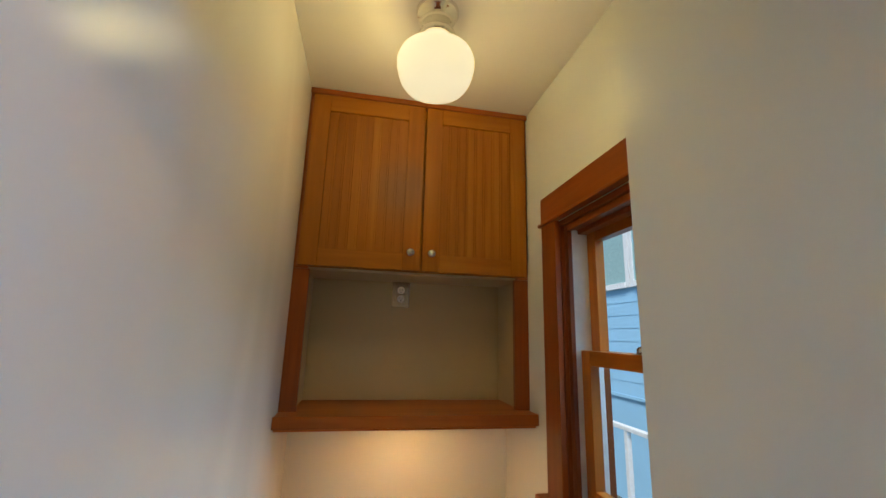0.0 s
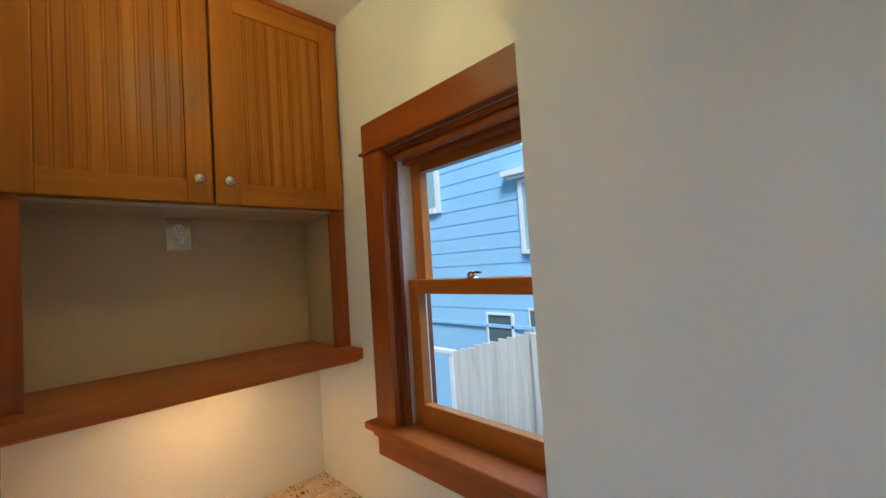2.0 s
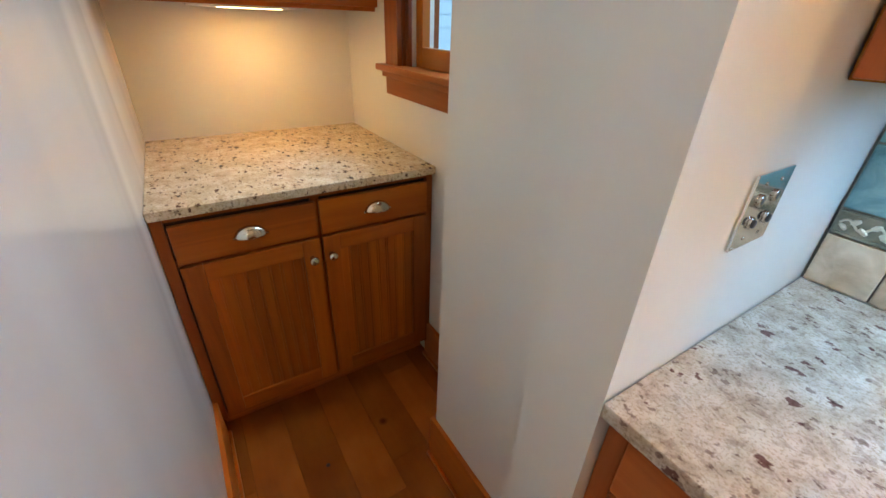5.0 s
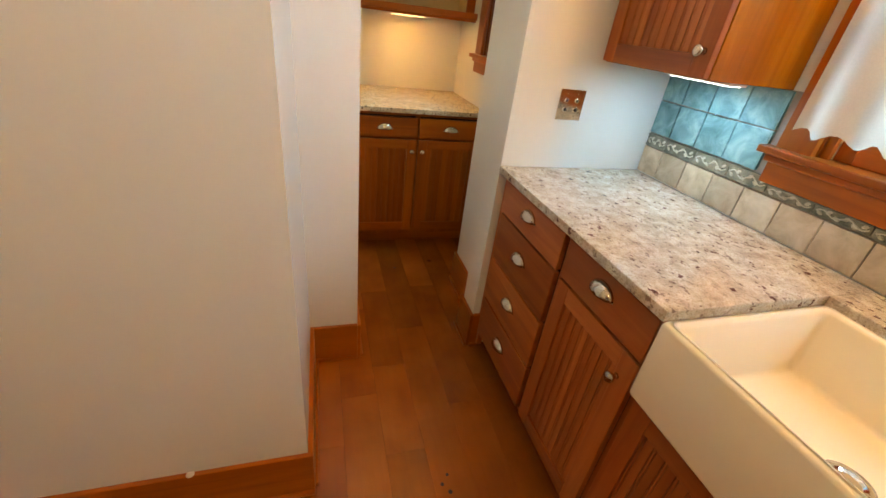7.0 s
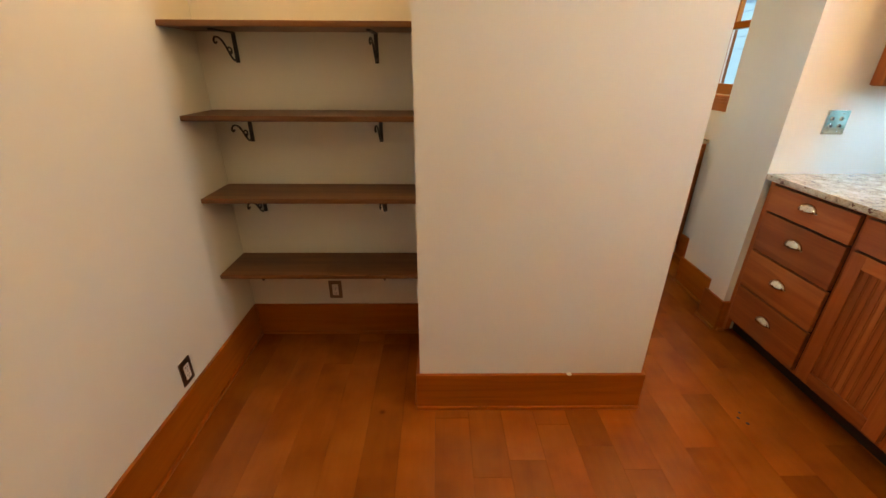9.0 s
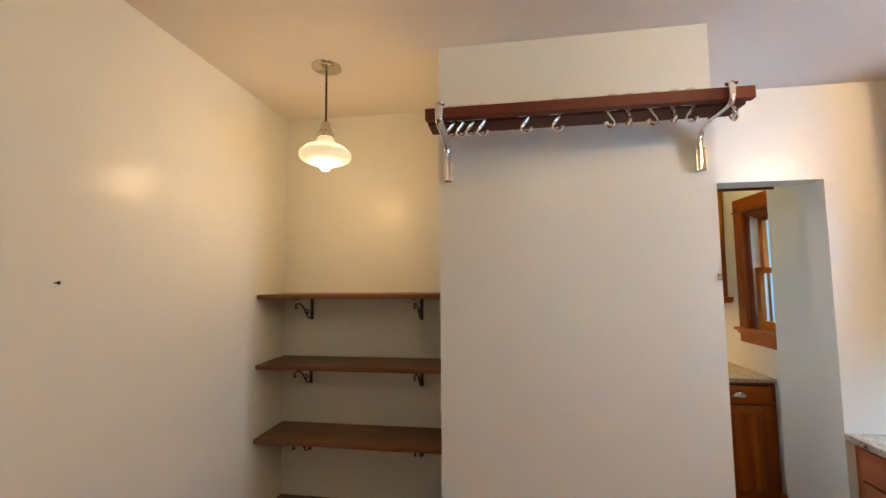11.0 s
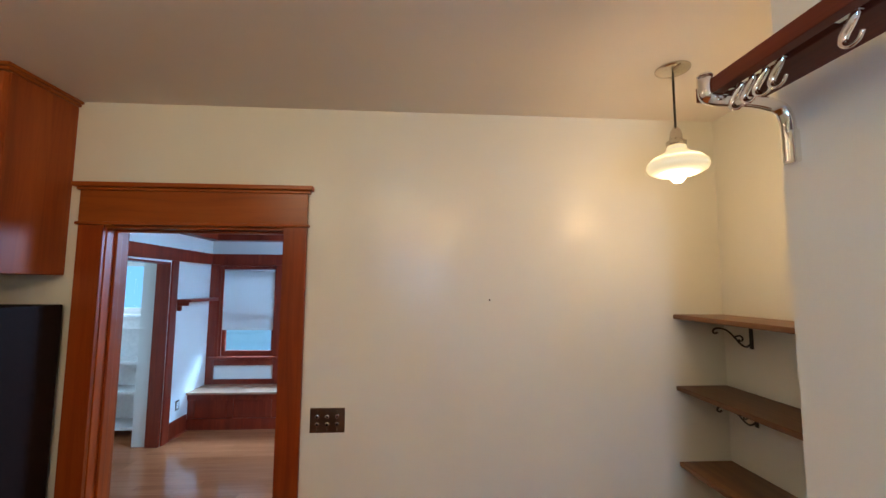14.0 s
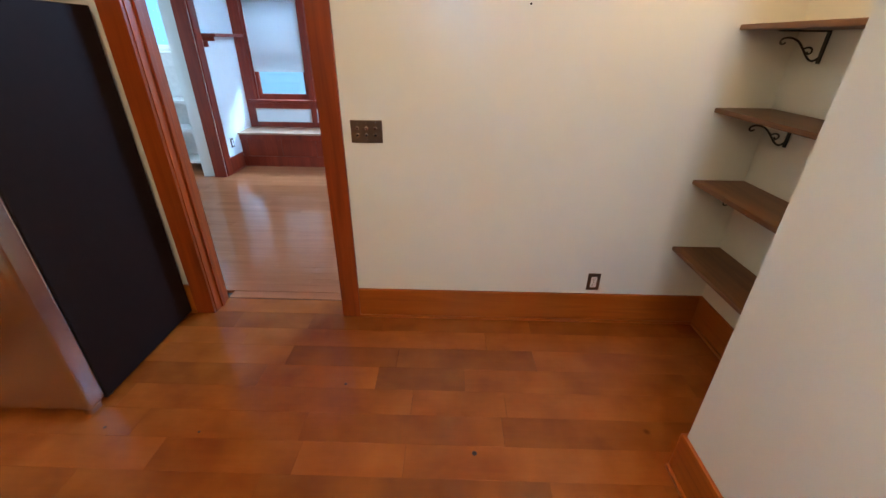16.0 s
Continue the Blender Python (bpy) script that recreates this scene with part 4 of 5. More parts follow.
plate("power_outlet", (WX, -1.740, 0.283), "y", 1, 0.074, 0.114, M_BRONZE, "bronze outlet plate with white receptacle low on the wall", "socket")
plate("power_outlet", (-5.30, DYS, 0.36), "x", 1, 0.074, 0.114, M_BRONZE, "bronze outlet plate low on the dining room wall", "socket")
nl = thing("nail", (WX, -2.27, 1.70), "small dark nail sticking out of the wall", "nail")
part("shank", lathe([(0.0022, 0), (0.0022, 0.012)], (WX, -2.27, 1.700), 8, (1, 0, 0)), M_BLACKMETAL, nl)
part("head", lathe([(0.005, 0), (0.005, 0.002), (0, 0.003)], (WX + 0.012, -2.27, 1.700), 10, (1, 0, 0)), M_BLACKMETAL, nl)

# nook ceiling light
cl = thing("ceiling_light", (0.415, 0.05, NC), "flush schoolhouse ceiling light with glowing opal shade and chrome fitter", "lamp")
part("canopy", lathe([(0.066, 0), (0.066, -0.008), (0.060, -0.020), (0.045, -0.026), (0.043, -0.050), (0.05, -0.056), (0.05, -0.075), (0.056, -0.080), (0.056, -0.098), (0.04, -0.10)], (0.415, 0.05, NC - 0.001), 40), M_CHROME, cl, "polished chrome fitter")
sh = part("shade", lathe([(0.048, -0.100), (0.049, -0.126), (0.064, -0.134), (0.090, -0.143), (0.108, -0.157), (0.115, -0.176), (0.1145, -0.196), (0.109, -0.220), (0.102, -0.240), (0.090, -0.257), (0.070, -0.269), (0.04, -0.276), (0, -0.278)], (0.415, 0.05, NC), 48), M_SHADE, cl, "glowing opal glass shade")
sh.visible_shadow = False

# alcove pendant
px, py = -1.745, -1.605
pl = thing("pendant_lamp", (px, py, KC), "small pendant lamp with ribbed opal glass shade over the alcove", "lamp")
part("canopy", lathe([(0.065, 0), (0.064, -0.005), (0.050, -0.012), (0.02, -0.018), (0.008, -0.022)], (px, py, KC - 0.001), 32), M_NICKEL, pl)
part("cord", lathe([(0.0045, -0.02), (0.0045, -0.255)], (px, py, KC), 10), M_BLACKMETAL, pl, "dark twisted cord")
part("socket_cup", lathe([(0.010, -0.245), (0.017, -0.255), (0.022, -0.272), (0.024, -0.295), (0.036, -0.302), (0.036, -0.320), (0.03, -0.322)], (px, py, KC), 24), M_NICKEL, pl)
prof = [(0.033, -0.318), (0.038, -0.338), (0.056, -0.354), (0.090, -0.370), (0.108, -0.388), (0.111, -0.404), (0.103, -0.420), (0.080, -0.432), (0.055, -0.438)]
inner = [(r - 0.004, h + 0.004) for r, h in reversed(prof[1:])]
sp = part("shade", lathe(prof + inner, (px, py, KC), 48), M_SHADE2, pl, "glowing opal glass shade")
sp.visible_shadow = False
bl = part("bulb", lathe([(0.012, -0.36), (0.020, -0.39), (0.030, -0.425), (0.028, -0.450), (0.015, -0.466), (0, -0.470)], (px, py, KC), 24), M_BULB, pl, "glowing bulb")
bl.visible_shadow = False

# kitchen ceiling lights, which show in the gloss of the walls
for lx, ly in ((1.06, -2.3), (-0.12, -2.86), (-0.55, -3.65)):
    kl = thing("ceiling_light", (lx, ly, KC), "flush kitchen ceiling light with small glowing opal dome", "lamp", "kitchen ceiling lights")
    part("canopy", lathe([(0.095, 0), (0.095, -0.012), (0.085, -0.016)], (lx, ly, KC - 0.001), 32), M_CHROME, kl)
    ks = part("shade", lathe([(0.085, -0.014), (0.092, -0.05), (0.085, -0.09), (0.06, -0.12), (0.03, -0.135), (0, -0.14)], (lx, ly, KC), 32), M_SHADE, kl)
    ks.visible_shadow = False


# ---- alcove shelves ----
def scroll_bracket(x, y, z, parent):
    """A black iron shelf bracket: wall leg, shelf leg and an S scroll between."""
    b = part("bracket", boxes((x - 0.009, x + 0.009, y - 0.006, y, z - 0.125, z - 0.001), (x - 0.009, x + 0.009, y - 0.205, y - 0.006, z - 0.007, z - 0.001), bevel=0.0015), M_BLACKMETAL, parent, "black wrought iron bracket")
    s = [(x, y - 0.01, z - 0.105), (x, y - 0.028, z - 0.120), (x, y - 0.042, z - 0.108), (x, y - 0.040, z - 0.088), (x, y - 0.024, z - 0.084), (x, y - 0.020, z - 0.094)]
    part("scroll", tube(s[:1] + [(x, y - 0.03, z - 0.118), (x, y - 0.055, z - 0.105), (x, y - 0.085, z - 0.07), (x, y - 0.115, z - 0.04), (x, y - 0.15, z - 0.028), (x, y - 0.18, z - 0.03), (x, y - 0.19, z - 0.045), (x, y - 0.178, z - 0.055), (x, y - 0.165, z - 0.048)], 0.0042, 6), M_BLACKMETAL, b)
    part("scroll", tube([(x, y - 0.085, z - 0.07), (x, y - 0.062, z - 0.062), (x, y - 0.045, z - 0.07), (x, y - 0.045, z - 0.085), (x, y - 0.058, z - 0.09), (x, y - 0.064, z - 0.08)], 0.0036, 6), M_BLACKMETAL, b)


for i, z in enumerate((0.531, 0.921, 1.281, 1.631)):
    s = thing("wall_shelf", (-1.73, -1.2, z - 0.025), "walnut plank shelf on black scroll brackets, %s in alcove" % ("lowest", "second lowest", "second highest", "highest")[i], "shelf", "alcove shelves")
    part("board", boxes((WX + 0.001, -1.236, -1.338, -1.071, z - 0.023, z), bevel=0.006), M_WALNUT, s)
    for x in (-2.06, -1.43):
        scroll_bracket(x, -1.071, z - 0.023, s)

# ---- pot rack ----
rk = thing("pot_rack", (-0.73, -1.8, 2.3), "wall mounted mahogany pot rack with chrome brackets above the passage wall", "rack")
RZ = 2.276
part("front_rail", boxes((-1.25, -0.20, -1.883, -1.853, RZ - 0.020, RZ + 0.020), bevel=0.003), M_RACK, rk)
part("back_rail", boxes((-1.25, -0.20, -1.829, -1.725, RZ - 0.018, RZ + 0.020), bevel=0.003), M_RACK, rk)
for i, x in enumerate((-1.196, -0.276)):
    b = part("bracket", tube([(x, -1.680, 2.085), (x, -1.680, 2.14), (x, -1.682, 2.20), (x, -1.70, 2.228), (x, -1.76, 2.241), (x, -1.85, 2.240), (x, -1.888, 2.242), (x, -1.900, 2.253), (x, -1.899, 2.303)], 0.0165, 14, 0.5), M_CHROME, rk, "polished chrome curved bracket")
    part("foot", boxes((x - 0.0175, x + 0.0175, -1.686, -1.666, 2.08, 2.165), bevel=0.004), M_CHROME, b)
    part("cap", lathe([(0.017, 0), (0.019, 0.005), (0.015, 0.009), (0, 0.010)], (x, -1.896, 2.298), 16), M_CHROME, b)


def hook(x, yaw):
    """A sliding pot hook: a disc on top of the rails and a flat hook below."""
    h = thing("pot_hook", (x, -1.841, RZ), "cast chrome hook sliding in the pot rack slot", "hook", "pot hooks")
    m = Matrix.Translation((x, -1.841, RZ)) @ pose(0, 0, 0, 0, 0, yaw)
    part("disc", lathe([(0.019, 0.021), (0.021, 0.023), (0.021, 0.032), (0.018, 0.036), (0.008, 0.038), (0, 0.0385)], (x, -1.841, RZ), 20), M_CHROME, h)
    part("stem", lathe([(0.005, -0.010), (0.005, 0.021)], (x, -1.841, RZ), 10), M_CHROME, h)
    bm = tube([(0.014, 0, -0.010), (0.010, 0, -0.022), (0.000, 0, -0.036), (-0.010, 0, -0.048), (-0.012, 0, -0.062), (0.000, 0, -0.072), (0.014, 0, -0.068), (0.020, 0, -0.054)], 0.0080, 10, 0.5)
    box(bm, -0.022, 0.022, -0.010, 0.010, -0.014, -0.008, bevel=0.002)
    bmesh.ops.transform(bm, matrix=m, verts=bm.verts)
    part("hook", bm, M_CHROME, h)


for x, yaw in ((-1.165, 20), (-1.13, 15), (-1.095, 20), (-1.055, 10), (-0.905, 5), (-0.80, 12), (-0.62, 190), (-0.565, 90), (-0.485, 185), (-0.425, 85), (-0.375, 5), (-0.245, 90)):
    hook(x, yaw)

# ---- kitchen base cabinets, worktop and sink ----
KF = 0.60
kb = thing("base_cabinet", (0.9, -1.33, 0), "fir base cabinet with a stack of four drawers beside the pier", "cabinet")
part("carcass", boxes((KF + 0.022, EX - 0.001, -1.578, -1.052, 0.11, 0.942)), M_DARK, kb)
part("toe_kick", boxes((KF + 0.07, KF + 0.09, -1.578, -1.052, 0, 0.11)), M_DARK, kb)
part("filler", boxes((KF - 0.005, KF + 0.022, -1.088, -1.052, 0.02, 0.942), bevel=0.002), M_KIT, kb)
part("face_frame", boxes((KF, KF + 0.022, -1.588, -1.564, 0.10, 0.942), (KF, KF + 0.022, -1.564, -1.088, 0.928, 0.942), (KF, KF + 0.022, -1.564, -1.088, 0.10, 0.115), bevel=0.001), M_KIT, kb)
for z0, z1 in ((0.790, 0.925), (0.568, 0.780), (0.345, 0.558), (0.120, 0.335)):
    d = drawer("y", KF + 0.002, -1, -1.560, -1.092, z0, z1, kb, M_KITY)
    cup_pull((KF - 0.018, -1.326, (z0 + z1) / 2 + 0.005), "y", -1, d)
kb2 = thing("base_cabinet", (0.9, -1.79, 0), "fir base cabinet with one drawer over a beadboard door", "cabinet")
part("carcass", boxes((KF + 0.022, EX - 0.001, -2.0, -1.580, 0.11, 0.942)), M_DARK, kb2)
part("toe_kick", boxes((KF + 0.07, KF + 0.09, -2.0, -1.580, 0, 0.11)), M_DARK, kb2)
part("face_frame", boxes((KF, KF + 0.022, -2.004, -1.984, 0.10, 0.942), (KF, KF + 0.022, -1.984, -1.590, 0.928, 0.942), (KF, KF + 0.022, -1.984, -1.590, 0.10, 0.115), bevel=0.001), M_KIT, kb2)
d = drawer("y", KF + 0.002, -1, -1.982, -1.590, 0.790, 0.925, kb2, M_KITY)
cup_pull((KF - 0.018, -1.786, 0.862), "y", -1, d)
dd = panel_door("y", KF + 0.002, -1, -1.982, -1.590, 0.120, 0.780, kb2, M_KIT, M_KITY)
knob((KF - 0.018, -1.935, 0.700), (-1, 0, 0), dd)
kb3 = thing("sink_cabinet", (0.9, -2.31, 0), "fir sink base cabinet with two beadboard doors under the apron sink", "cabinet")
part("carcass", boxes((KF + 0.022, EX - 0.001, -2.622, -2.004, 0.11, 0.70)), M_DARK, kb3)
part("toe_kick", boxes((KF + 0.07, KF + 0.09, -2.622, -2.0, 0, 0.11)), M_DARK, kb3)
part("face_frame", boxes((KF, KF + 0.022, -2.622, -2.006, 0.70, 0.722), (KF, KF + 0.022, -2.622, -2.006, 0.10, 0.115), bevel=0.001), M_KIT, kb3)
for a0, a1, ky in ((-2.306, -2.010, -2.266), (-2.618, -2.314, -2.350)):
    dd = panel_door("y", KF + 0.002, -1, a0, a1, 0.120, 0.705, kb3, M_KIT, M_KITY)
    knob((KF - 0.018, ky, 0.636), (-1, 0, 0), dd)
kb4 = thing("base_cabinet", (0.9, -3.5, 0), "plain fir base cabinets beyond the sink", "cabinet")
part("carcass", boxes((KF + 0.022, EX - 0.001, -4.2, -2.626, 0.11, 0.942)), M_KIT, kb4)
for i in range(3):
    a1 = -2.63 - i * 0.47
    dd = panel_door("y", KF + 0.022, -1, a1 - 0.46, a1, 0.120, 0.93, kb4, M_KIT, M_KITY)
wt = thing("granite_worktop", (0.9, -1.5, 0.974), "speckled pink and cream granite kitchen worktop around the sink", "worktop")
part("slab", boxes((0.556, EX - 0.013, -2.006, -1.052, 0.944, 0.974), (1.062, EX - 0.013, -2.622, -2.006, 0.944, 0.974), (0.556, EX - 0.013, -4.2, -2.622, 0.944, 0.974), bevel=0.004), M_GRANITE, wt)
sk = thing("apron_sink", (0.8, -2.39, 0.73), "cream fireclay apron front sink with rounded rim", "sink")
bm = bmesh.new()
SX0, SX1, SY0, SY1, SZ0, SZ1 = 0.545, 1.060, -2.620, -2.008, 0.728, 0.956
box(bm, SX0, SX1, SY0, SY1, SZ0, SZ1)
top = [f for f in bm.faces if f.normal.z > 0.9][0]
r = bmesh.ops.inset_region(bm, faces=[top], thickness=0.035)
ret = bmesh.ops.extrude_face_region(bm, geom=[top])
for v in [e for e in ret["geom"] if isinstance(e, bmesh.types.BMVert)]:
    v.co.z -= 0.19
    v.co.x += 0.012 if v.co.x < 0.8 else -0.012
    v.co.y += 0.012 if v.co.y < -2.31 else -0.012
bmesh.ops.delete(bm, geom=[top], context="FACES_ONLY") if top.is_valid else None
bmesh.ops.recalc_face_normals(bm, faces=bm.faces)
bmesh.ops.bevel(bm, geom=list(bm.edges), offset=0.013, segments=3, profile=0.5, affect="EDGES")
for f in bm.faces:
    f.smooth = True
basin = part("basin", bm, M_SINK, sk)
part("drain", lathe([(0.045, 0), (0.045, 0.003), (0.03, 0.004), (0.02, -0.004), (0, -0.004)], (0.82, -2.31, 0.767), 24), M_CHROME, sk)

# kitchen wall cabinet and its light
kw = thing("wall_cabinet", (1.07, -1.3, 1.4), "fir wall cabinet with beadboard door above the kitchen counter", "cabinet")
part("carcass", boxes((0.912, EX - 0.001, -1.545, -1.052, 1.398, KC - 0.06), bevel=0.002), M_FIR, kw)
part("crown", boxes((0.875, EX - 0.001, -1.565, -1.052, KC - 0.058, KC - 0.002), bevel=0.008), M_FIR, kw)
dd = panel_door("y", 0.912, -1, -1.540, -1.060, 1.402, 2.29, kw, M_KIT, M_KITY)
knob((0.892, -1.510, 1.470), (-1, 0, 0), dd)
panel_door("y", 0.912, -1, -1.540, -1.060, 2.30, KC - 0.065, kw, M_KIT, M_KITY)
us = thing("under_cabinet_light", (1.08, -1.28, 1.395), "slim cool white light bar under the kitchen wall cabinet", "lamp")
part("housing", boxes((1.02, 1.09, -1.52, -1.26, 1.3885, 1.3975), bevel=0.002), M_WHITEPL, us)
part("diffuser", boxes((1.03, 1.08, -1.51, -1.27, 1.3865, 1.3885)), M_STRIPC, us, "glowing cool strip")

# cafe curtain
cu = thing("cafe_curtain", (1.2, -2.2, 1.3), "short gathered white cafe curtain across the sink window", "curtain")
bm = bmesh.new()
cols, rws = 90, 8
g = [[None] * (cols + 1) for _ in range(rws + 1)]
for j in range(rws + 1):
    for i in range(cols + 1):
        y = -1.645 - i / cols * 1.2
        zz = 1.30 + j / rws * 0.42 + (0.012 * math.sin(i * 0.9) if j == 0 else 0)
        amp = 0.014 * (1.15 - 0.6 * j / rws)
        g[j][i] = bm.verts.new((1.178 + amp * math.sin(i * 0.62 + 0.7 * math.sin(i * 0.21) + j * 0.05), y, zz))
for j in range(rws):
    for i in range(cols):
        bm.faces.new((g[j][i], g[j][i + 1], g[j + 1][i + 1], g[j + 1][i])).smooth = True
part("cloth", bm, M_CLOTH, cu)
part("rod", lathe([(0.006, 0), (0.006, 1.28)], (1.19, -2.88, 1.715), 10, (0, 1, 0)), M_NICKEL, cu)

# fridge and the cabinet above
fr = thing("refrigerator", (-1.8, -4.67, 0), "large refrigerator with stainless steel doors and matte black sides", "refrigerator")
part("body", boxes((WX + 0.036, -1.50, -5.125, -4.217, 0.025, 1.675), bevel=0.006), M_FRIDGE, fr, "matte black sheet metal body")
part("door", boxes((-1.494, -1.405, -5.125, -4.674, 0.045, 1.672), bevel=0.010), M_STEEL, fr)
part("door", boxes((-1.494, -1.405, -4.668, -4.217, 0.045, 1.672), bevel=0.010), M_STEEL, fr)
for y in (-4.71, -4.63):
    part("handle", tube([(-1.41, y, 0.45), (-1.355, y, 0.47), (-1.35, y, 0.55), (-1.35, y, 1.4), (-1.355, y, 1.48), (-1.41, y, 1.5)], 0.012, 10), M_STEEL, fr)
part("door_seal", boxes((-1.500, -1.494, -5.115, -4.227, 0.05, 1.668)), M_BLACK, fr)
for x, y in ((-1.55, -4.26), (-1.55, -5.08), (-2.15, -4.26), (-2.15, -5.08)):
    part("foot", lathe([(0.018, 0), (0.018, 0.012), (0.009, 0.014), (0.009, 0.03)], (x, y, 0), 12), M_BLACK, fr)
part("hinge_cover", boxes((-1.47, -1.41, -4.26, -4.222, 0.012, 0.044), bevel=0.003), M_STEEL, fr)
fc = thing("wall_cabinet", (-2.05, -4.67, 1.8), "reddish fir wall cabinet with crown moulding above the refrigerator", "cabinet")
part("carcass", boxes((WX + 0.001, -1.905, -5.12, -4.255, 1.808, KC - 0.030), bevel=0.002), M_FCAB, fc)
part("crown", boxes((WX + 0.001, -1.880, -5.14, -4.243, KC - 0.030, KC - 0.016), (WX + 0.001, -1.868, -5.15, -4.232, KC - 0.016, KC - 0.002), bevel=0.004), M_TRIMY, fc)
panel_door("y", -1.905, 1, -4.68, -4.262, 1.812, KC - 0.034, fc, M_FCAB, M_FCAB, rail=0.07)
panel_door("y", -1.905, 1, -5.115, -4.688, 1.812, KC - 0.034, fc, M_FCAB, M_FCAB, rail=0.07)

# ---- outside ----
setting("ground", boxes((-60, 60, -60, 60, -0.75, -0.6)), M_GROUND, "bare ground round the house")
nh = thing("neighbour_house", (4.6, 0, -0.6), "blue clapboard neighbouring house with white trimmed windows", "house")
for i in range(27):
    z = 0.97 + i * 0.205
    bm = bmesh.new()
    vs = [bm.verts.new(p) for p in ((4.40, -9, z), (4.40, 12, z), (4.407, 12, z + 0.21), (4.407, -9, z + 0.21), (4.55, -9, z), (4.55, 12, z), (4.55, 12, z + 0.21), (4.55, -9, z + 0.21))]
    for f in ((0, 1, 2, 3), (4, 7, 6, 5), (0, 4, 5, 1), (3, 2, 6, 7), (0, 3, 7, 4), (1, 5, 6, 2)):
        bm.faces.new([vs[k] for k in f])
    bmesh.ops.recalc_face_normals(bm, faces=bm.faces)
    part("clapboard", bm, M_SIDING, nh)
part("wall", boxes((4.55, 9, -9, 12, -0.6, 6.5)), M_SIDING, nh)
part("base_wall", boxes((4.42, 4.549, -9, 12, -0.6, 0.92)), M_SIDING, nh, "smooth blue base wall")
part("belly_band", boxes((4.385, 4.549, -9, 12, 0.92, 0.968), bevel=0.004), M_SIDING, nh, "blue ledge board over the base wall")


def far_window(y0, y1, z0, z1, t=0.09, glass=None):
    w = part("window", boxes((4.36, 4.40, y0 - t, y0, z0 - t, z1 + t), (4.36, 4.40, y1, y1 + t, z0 - t, z1 + t), (4.36, 4.40, y0, y1, z1, z1 + t), (4.34, 4.40, y0, y1, z0 - t, z0), bevel=0.004), M_OUTTRIM, nh, "white trimmed window")
    part("pane", boxes((4.375, 4.39, y0, y1, z0, z1)), glass or M_PALEGLASS, w)


far_window(3.75, 4.55, 2.72, 4.0)
far_window(4.75, 5.6, 2.72, 4.0)
part("basement_window", boxes((4.385, 4.42, 2.42, 2.46, 0.60, 1.12), (4.385, 4.42, 2.86, 2.89, 0.60, 1.12), (4.385, 4.42, 2.46, 2.86, 1.09, 1.12), (4.38, 4.42, 2.46, 2.86, 0.60, 0.64), bevel=0.004), M_OUTTRIM, nh, "small white framed basement window")
part("basement_pane", boxes((4.40, 4.415, 2.46, 2.86, 0.64, 1.09)), M_DARKGLASS, nh)
part("basement_window", boxes((4.385, 4.42, 1.62, 1.66, 0.60, 1.20), (4.385, 4.42, 2.16, 2.18, 0.60, 1.20), (4.385, 4.42, 1.66, 2.16, 1.17, 1.20), bevel=0.004), M_OUTTRIM, nh)
part("basement_pane", boxes((4.40, 4.415, 1.66, 2.16, 0.60, 1.17)), M_DARKGLASS, nh)
far_window(1.55, 2.13, 1.95, 2.78, 0.06)
part("window_hood", boxes((4.27, 4.40, 1.30, 2.39, 2.90, 2.98), (4.31, 4.40, 1.36, 2.33, 2.85, 2.90), bevel=0.01), M_OUTTRIM, nh, "white moulded hood over the window")
fe = thing("fence", (2.9, 1.4, -0.6), "weathered white board fence rising in steps beside the house", "fence")
for i in range(24):
    y = 2.13 - i * 0.098
    z = 0.945 + min(0.42, 0.285 * (2.13 - y)) + 0.004 * math.sin(i * 2.3)
    part("board", boxes((2.98, 3.0, y - 0.096, y, -0.6, z), bevel=0.003), M_FENCE, fe)
part("post", boxes((2.94, 3.03, 1.06, 1.16, -0.6, 1.20), bevel=0.006), M_FENCE, fe)
ra = thing("hand_rail", (3.0, 2.8, -0.6), "white painted outdoor rail with square posts", "rail")
part("rail", boxes((2.96, 3.03, 2.14, 3.6, 0.90, 0.945), bevel=0.008), M_OUTTRIM, ra)
for y in (2.145, 2.95):
    part("post", boxes((2.97, 3.02, y, y + 0.05, -0.6, 0.90), bevel=0.004), M_OUTTRIM, ra)
dh = thing("rear_house", (-12, -3, -0.6), "pale blue clapboard house behind the dining room windows", "house")
# unseen upper storeys added up to 9.5 m to keep sun off the dining windows
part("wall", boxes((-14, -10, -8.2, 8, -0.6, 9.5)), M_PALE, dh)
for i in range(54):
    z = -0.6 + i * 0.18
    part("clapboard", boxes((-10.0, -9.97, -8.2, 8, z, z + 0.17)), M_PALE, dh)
def sky_glow(nt, p):
    """Even pale blue daylight sky, a little lighter towards the horizon."""
    p.inputs["Base Color"].default_value = (0.1, 0.2, 0.3, 1)
    sep = nt.nodes.new("ShaderNodeSeparateXYZ")
    nt.links.new(coords(nt, (1, 1, 0.12)), sep.inputs[0])
    nt.links.new(ramp(nt, sep.outputs[2], [(0.1, (0.30, 0.66, 0.92)), (0.7, (0.14, 0.48, 0.92))]), p.inputs["Emission Color"])
    p.inputs["Emission Strength"].default_value = 0.95


setting("backdrop", boxes((-9.9, -9.85, -14, -8.3, -0.6, 8.5)), mat("sky_backdrop", sky_glow), "plain pale blue sky beyond the small window")
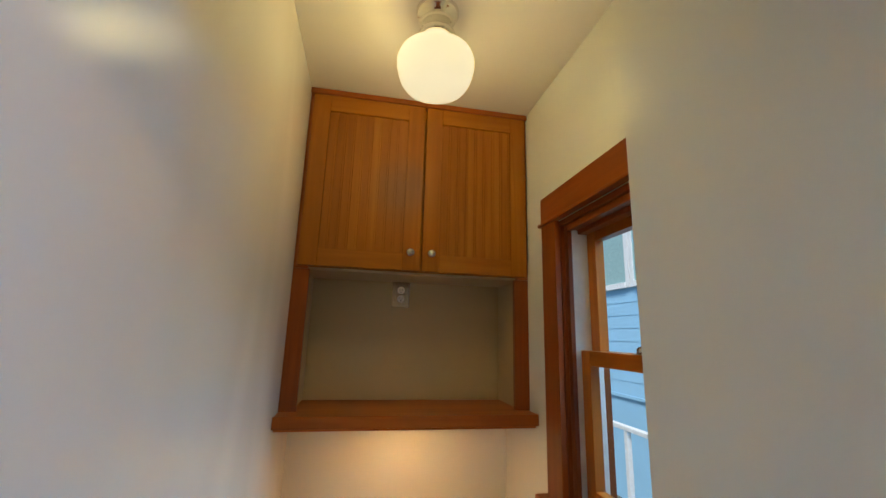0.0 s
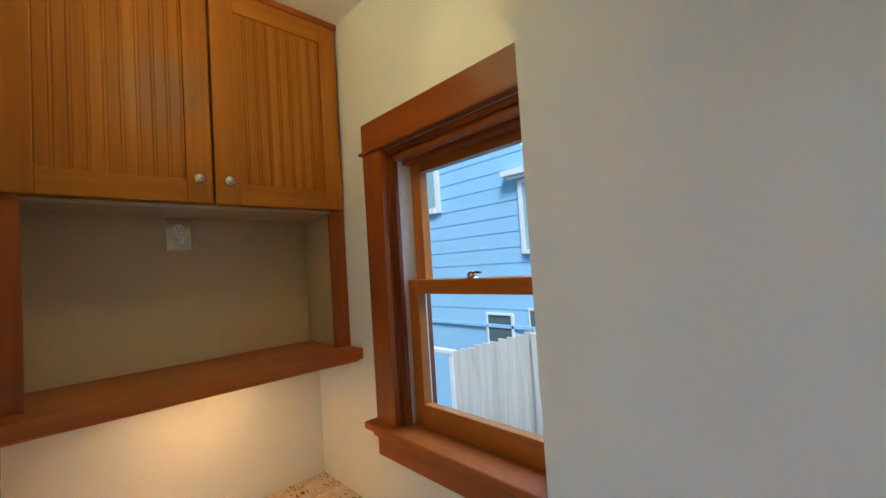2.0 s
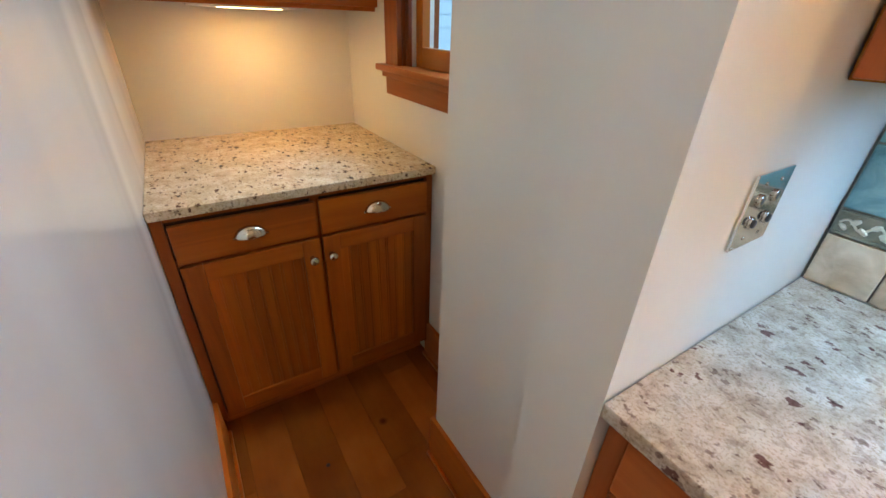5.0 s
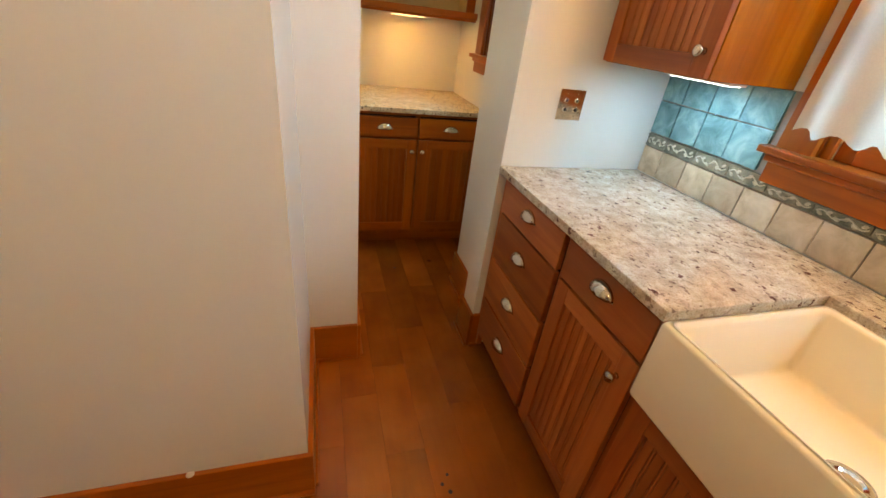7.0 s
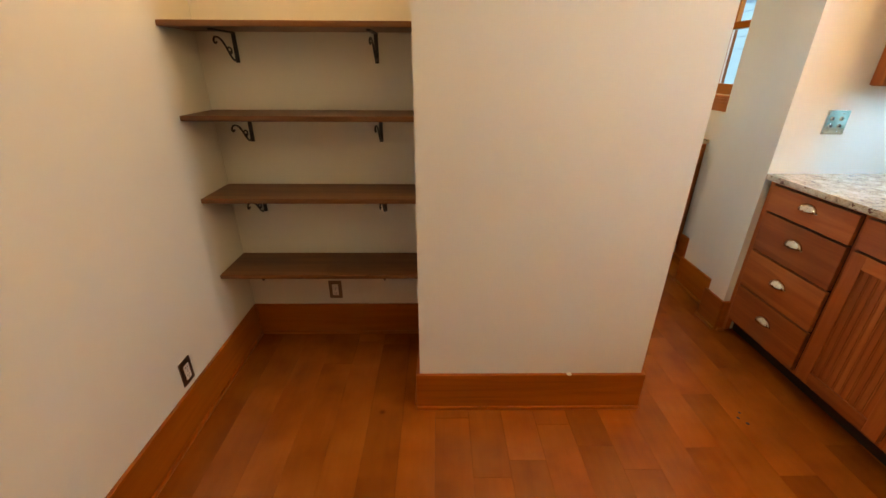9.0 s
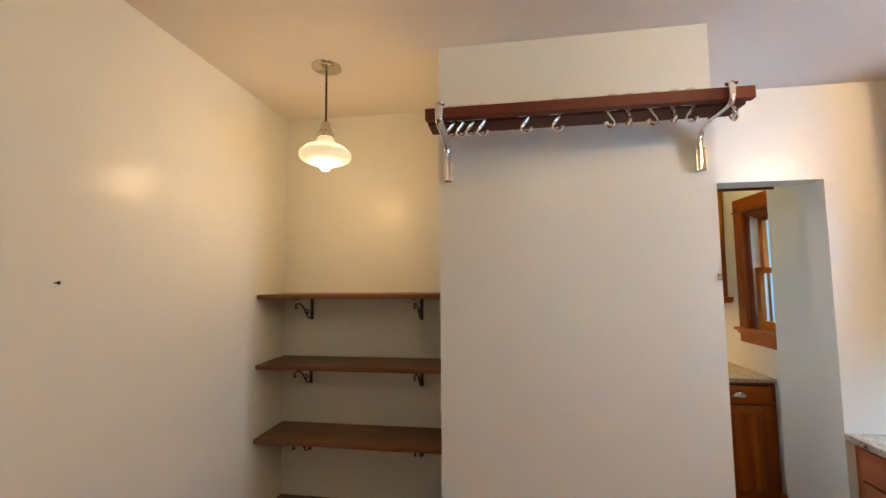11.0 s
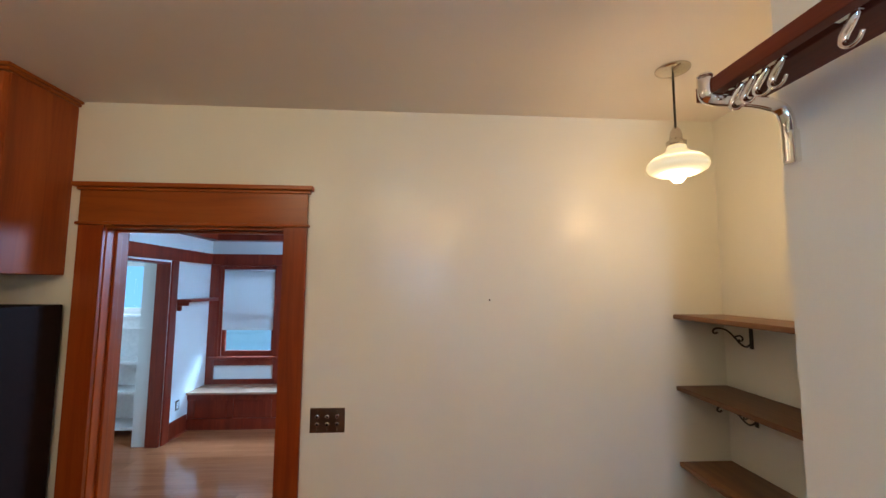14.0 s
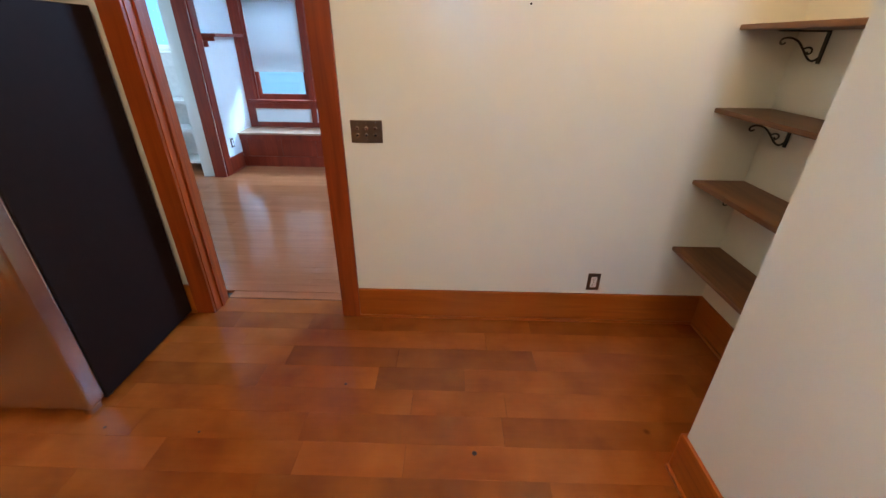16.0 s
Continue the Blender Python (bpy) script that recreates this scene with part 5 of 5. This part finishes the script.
# ---- backsplash: bed of grout with tiles on it ----
bs = thing("tiled_backsplash", (EX, -1.9, 1.2), "tiled backsplash of tan stone, a relief border and blue glazed tiles", "backsplash")
part("grout_bed", boxes((EX - 0.008, EX, -2.62, -1.052, 0.974, 1.125), (EX - 0.008, EX, -1.585, -1.052, 1.125, 1.398)), M_GROUT, bs, "dark grout")
for row, (z0, z1, m, n) in enumerate(((0.976, 1.088, M_TANT, "tan_tile"), (1.093, 1.143, M_RELIEFT, "border_tile"), (1.148, 1.276, M_BLUET, "blue_tile"), (1.280, 1.396, M_BLUET, "blue_tile"))):
    y = -1.056
    step = 0.130 if row != 1 else 0.152
    end = -2.62 if row < 1 else (-1.56 if z1 > 1.2 else -2.62)
    first = True
    while y > end:
        y1 = max(y - (0.112 if first else step), end)
        first = False
        if row == 1 and y < -1.54:
            z1 = 1.123
        bm = boxes((EX - 0.017, EX - 0.008, y1 + 0.003, y, z0, z1), bevel=0.003)
        if row == 1:
            box(bm, EX - 0.020, EX - 0.016, y1 + 0.003, y, z0, z0 + 0.006, bevel=0.002)
            box(bm, EX - 0.020, EX - 0.016, y1 + 0.003, y, z1 - 0.006, z1, bevel=0.002)
        tile_ob = part(n, bm, m, bs)
        if row == 1 and y - y1 > 0.05:
            zc, amp = (z0 + z1) / 2, 0.007 if z1 < 1.13 else 0.010
            count = 12
            ys = [y - 0.008 - (y - y1 - 0.016) * k / count for k in range(count + 1)]
            vine = tube([(EX - 0.018, v, zc + amp * math.sin(k * math.pi / 3)) for k, v in enumerate(ys)], 0.0026, 6, smooth=1)
            for k in range(1, count, 2):
                side = 1 if k % 4 == 1 else -1
                r = bmesh.ops.create_icosphere(vine, subdivisions=1, radius=1, matrix=Matrix.Translation((EX - 0.018, ys[k], zc - side * amp * 0.75)) @ pose(0, 0, 0, 35 * side, 0, 0) @ Matrix.Diagonal((0.004, 0.0105, 0.0062, 1)))
            part("vine_relief", vine, M_RELIEFL, tile_ob, "cream leaf and vine relief")
        y = y1

# ---- floor ----
floor = setting("floor", boxes((WX - WT - 0.1, EX + 0.15, -5.72, 0.95, -0.12, -0.013)), M_DARK, "reddish brown hardwood plank floor")
dfloor = setting("floor", boxes((-6.07, WX - WT - 0.1, -6.92, -1.88, -0.12, 0.0)), M_STRIPF, "polished narrow strip dining room floor")
setting("threshold", boxes((WX - WT - 0.1, WX - WT - 0.02, DY0, DY1, 0.0, 0.004), bevel=0.001), M_STRIPF, "flush wooden threshold strip")
setting("threshold_seam", boxes((WX - WT - 0.0205, WX - WT - 0.0165, DY0, DY1, -0.01, 0.0012)), M_DARK, "dark seam between the two wooden floors")
for kx, ky, kr in ((0.262, -1.714, 0.006), (0.235, -1.745, 0.007), (0.257, -1.777, 0.008), (-1.647, -3.116, 0.008), (-1.347, -3.698, 0.006), (-1.356, -4.13, 0.007), (-1.281, -2.48, 0.011), (0.295, -0.286, 0.008)):
    part("knot", lathe([(kr, 0.0002), (kr * 0.7, 0.0007), (0, 0.0007)], (kx, ky, 0), 10), M_DARK, floor, "small dark knot")
for i in range(42):
    sx = -2.46 - 0.083 * i
    if sx - 0.083 < DXW:
        break
    y = DYS - (i * 0.37) % 0.9
    while y < -2.0:
        y0, y1 = max(y, DYS), min(y + 1.1, -2.0)
        part("strip", boxes((sx - 0.0826, sx - 0.0004, y0 + 0.0004, y1 - 0.0004, 0.0, 0.006)), M_STRIPF, dfloor)
        y += 1.1
rnd = random.Random(7)
PW = 0.152
x = WX - WT - 0.02
meshes = {}
while x < EX:
    y = -5.6 - rnd.random() * 0.9
    while y < 0.95:
        ln = rnd.choice((0.45, 0.6, 0.75, 0.9, 1.15, 1.4))
        y0, y1 = max(y, -5.6), min(y + ln, 0.9)
        key = (round(y1 - y0, 2))
        if y1 - y0 > 0.02 and x < 0.9 or (x >= 0.9 and y0 < -1):
            if key not in meshes:
                bm = boxes((0.0003, PW - 0.0003, 0.0004, key - 0.0004, -0.013, 0.0), bevel=0.0004)
                me = bpy.data.meshes.new("plank")
                bm.to_mesh(me)
                bm.free()
                me.materials.append(M_PLANK)
                meshes[key] = me
            ob = new("plank", meshes[key])
            ob.parent = floor
            ob.location = (x, y0, 0)
        y += ln
    x += PW
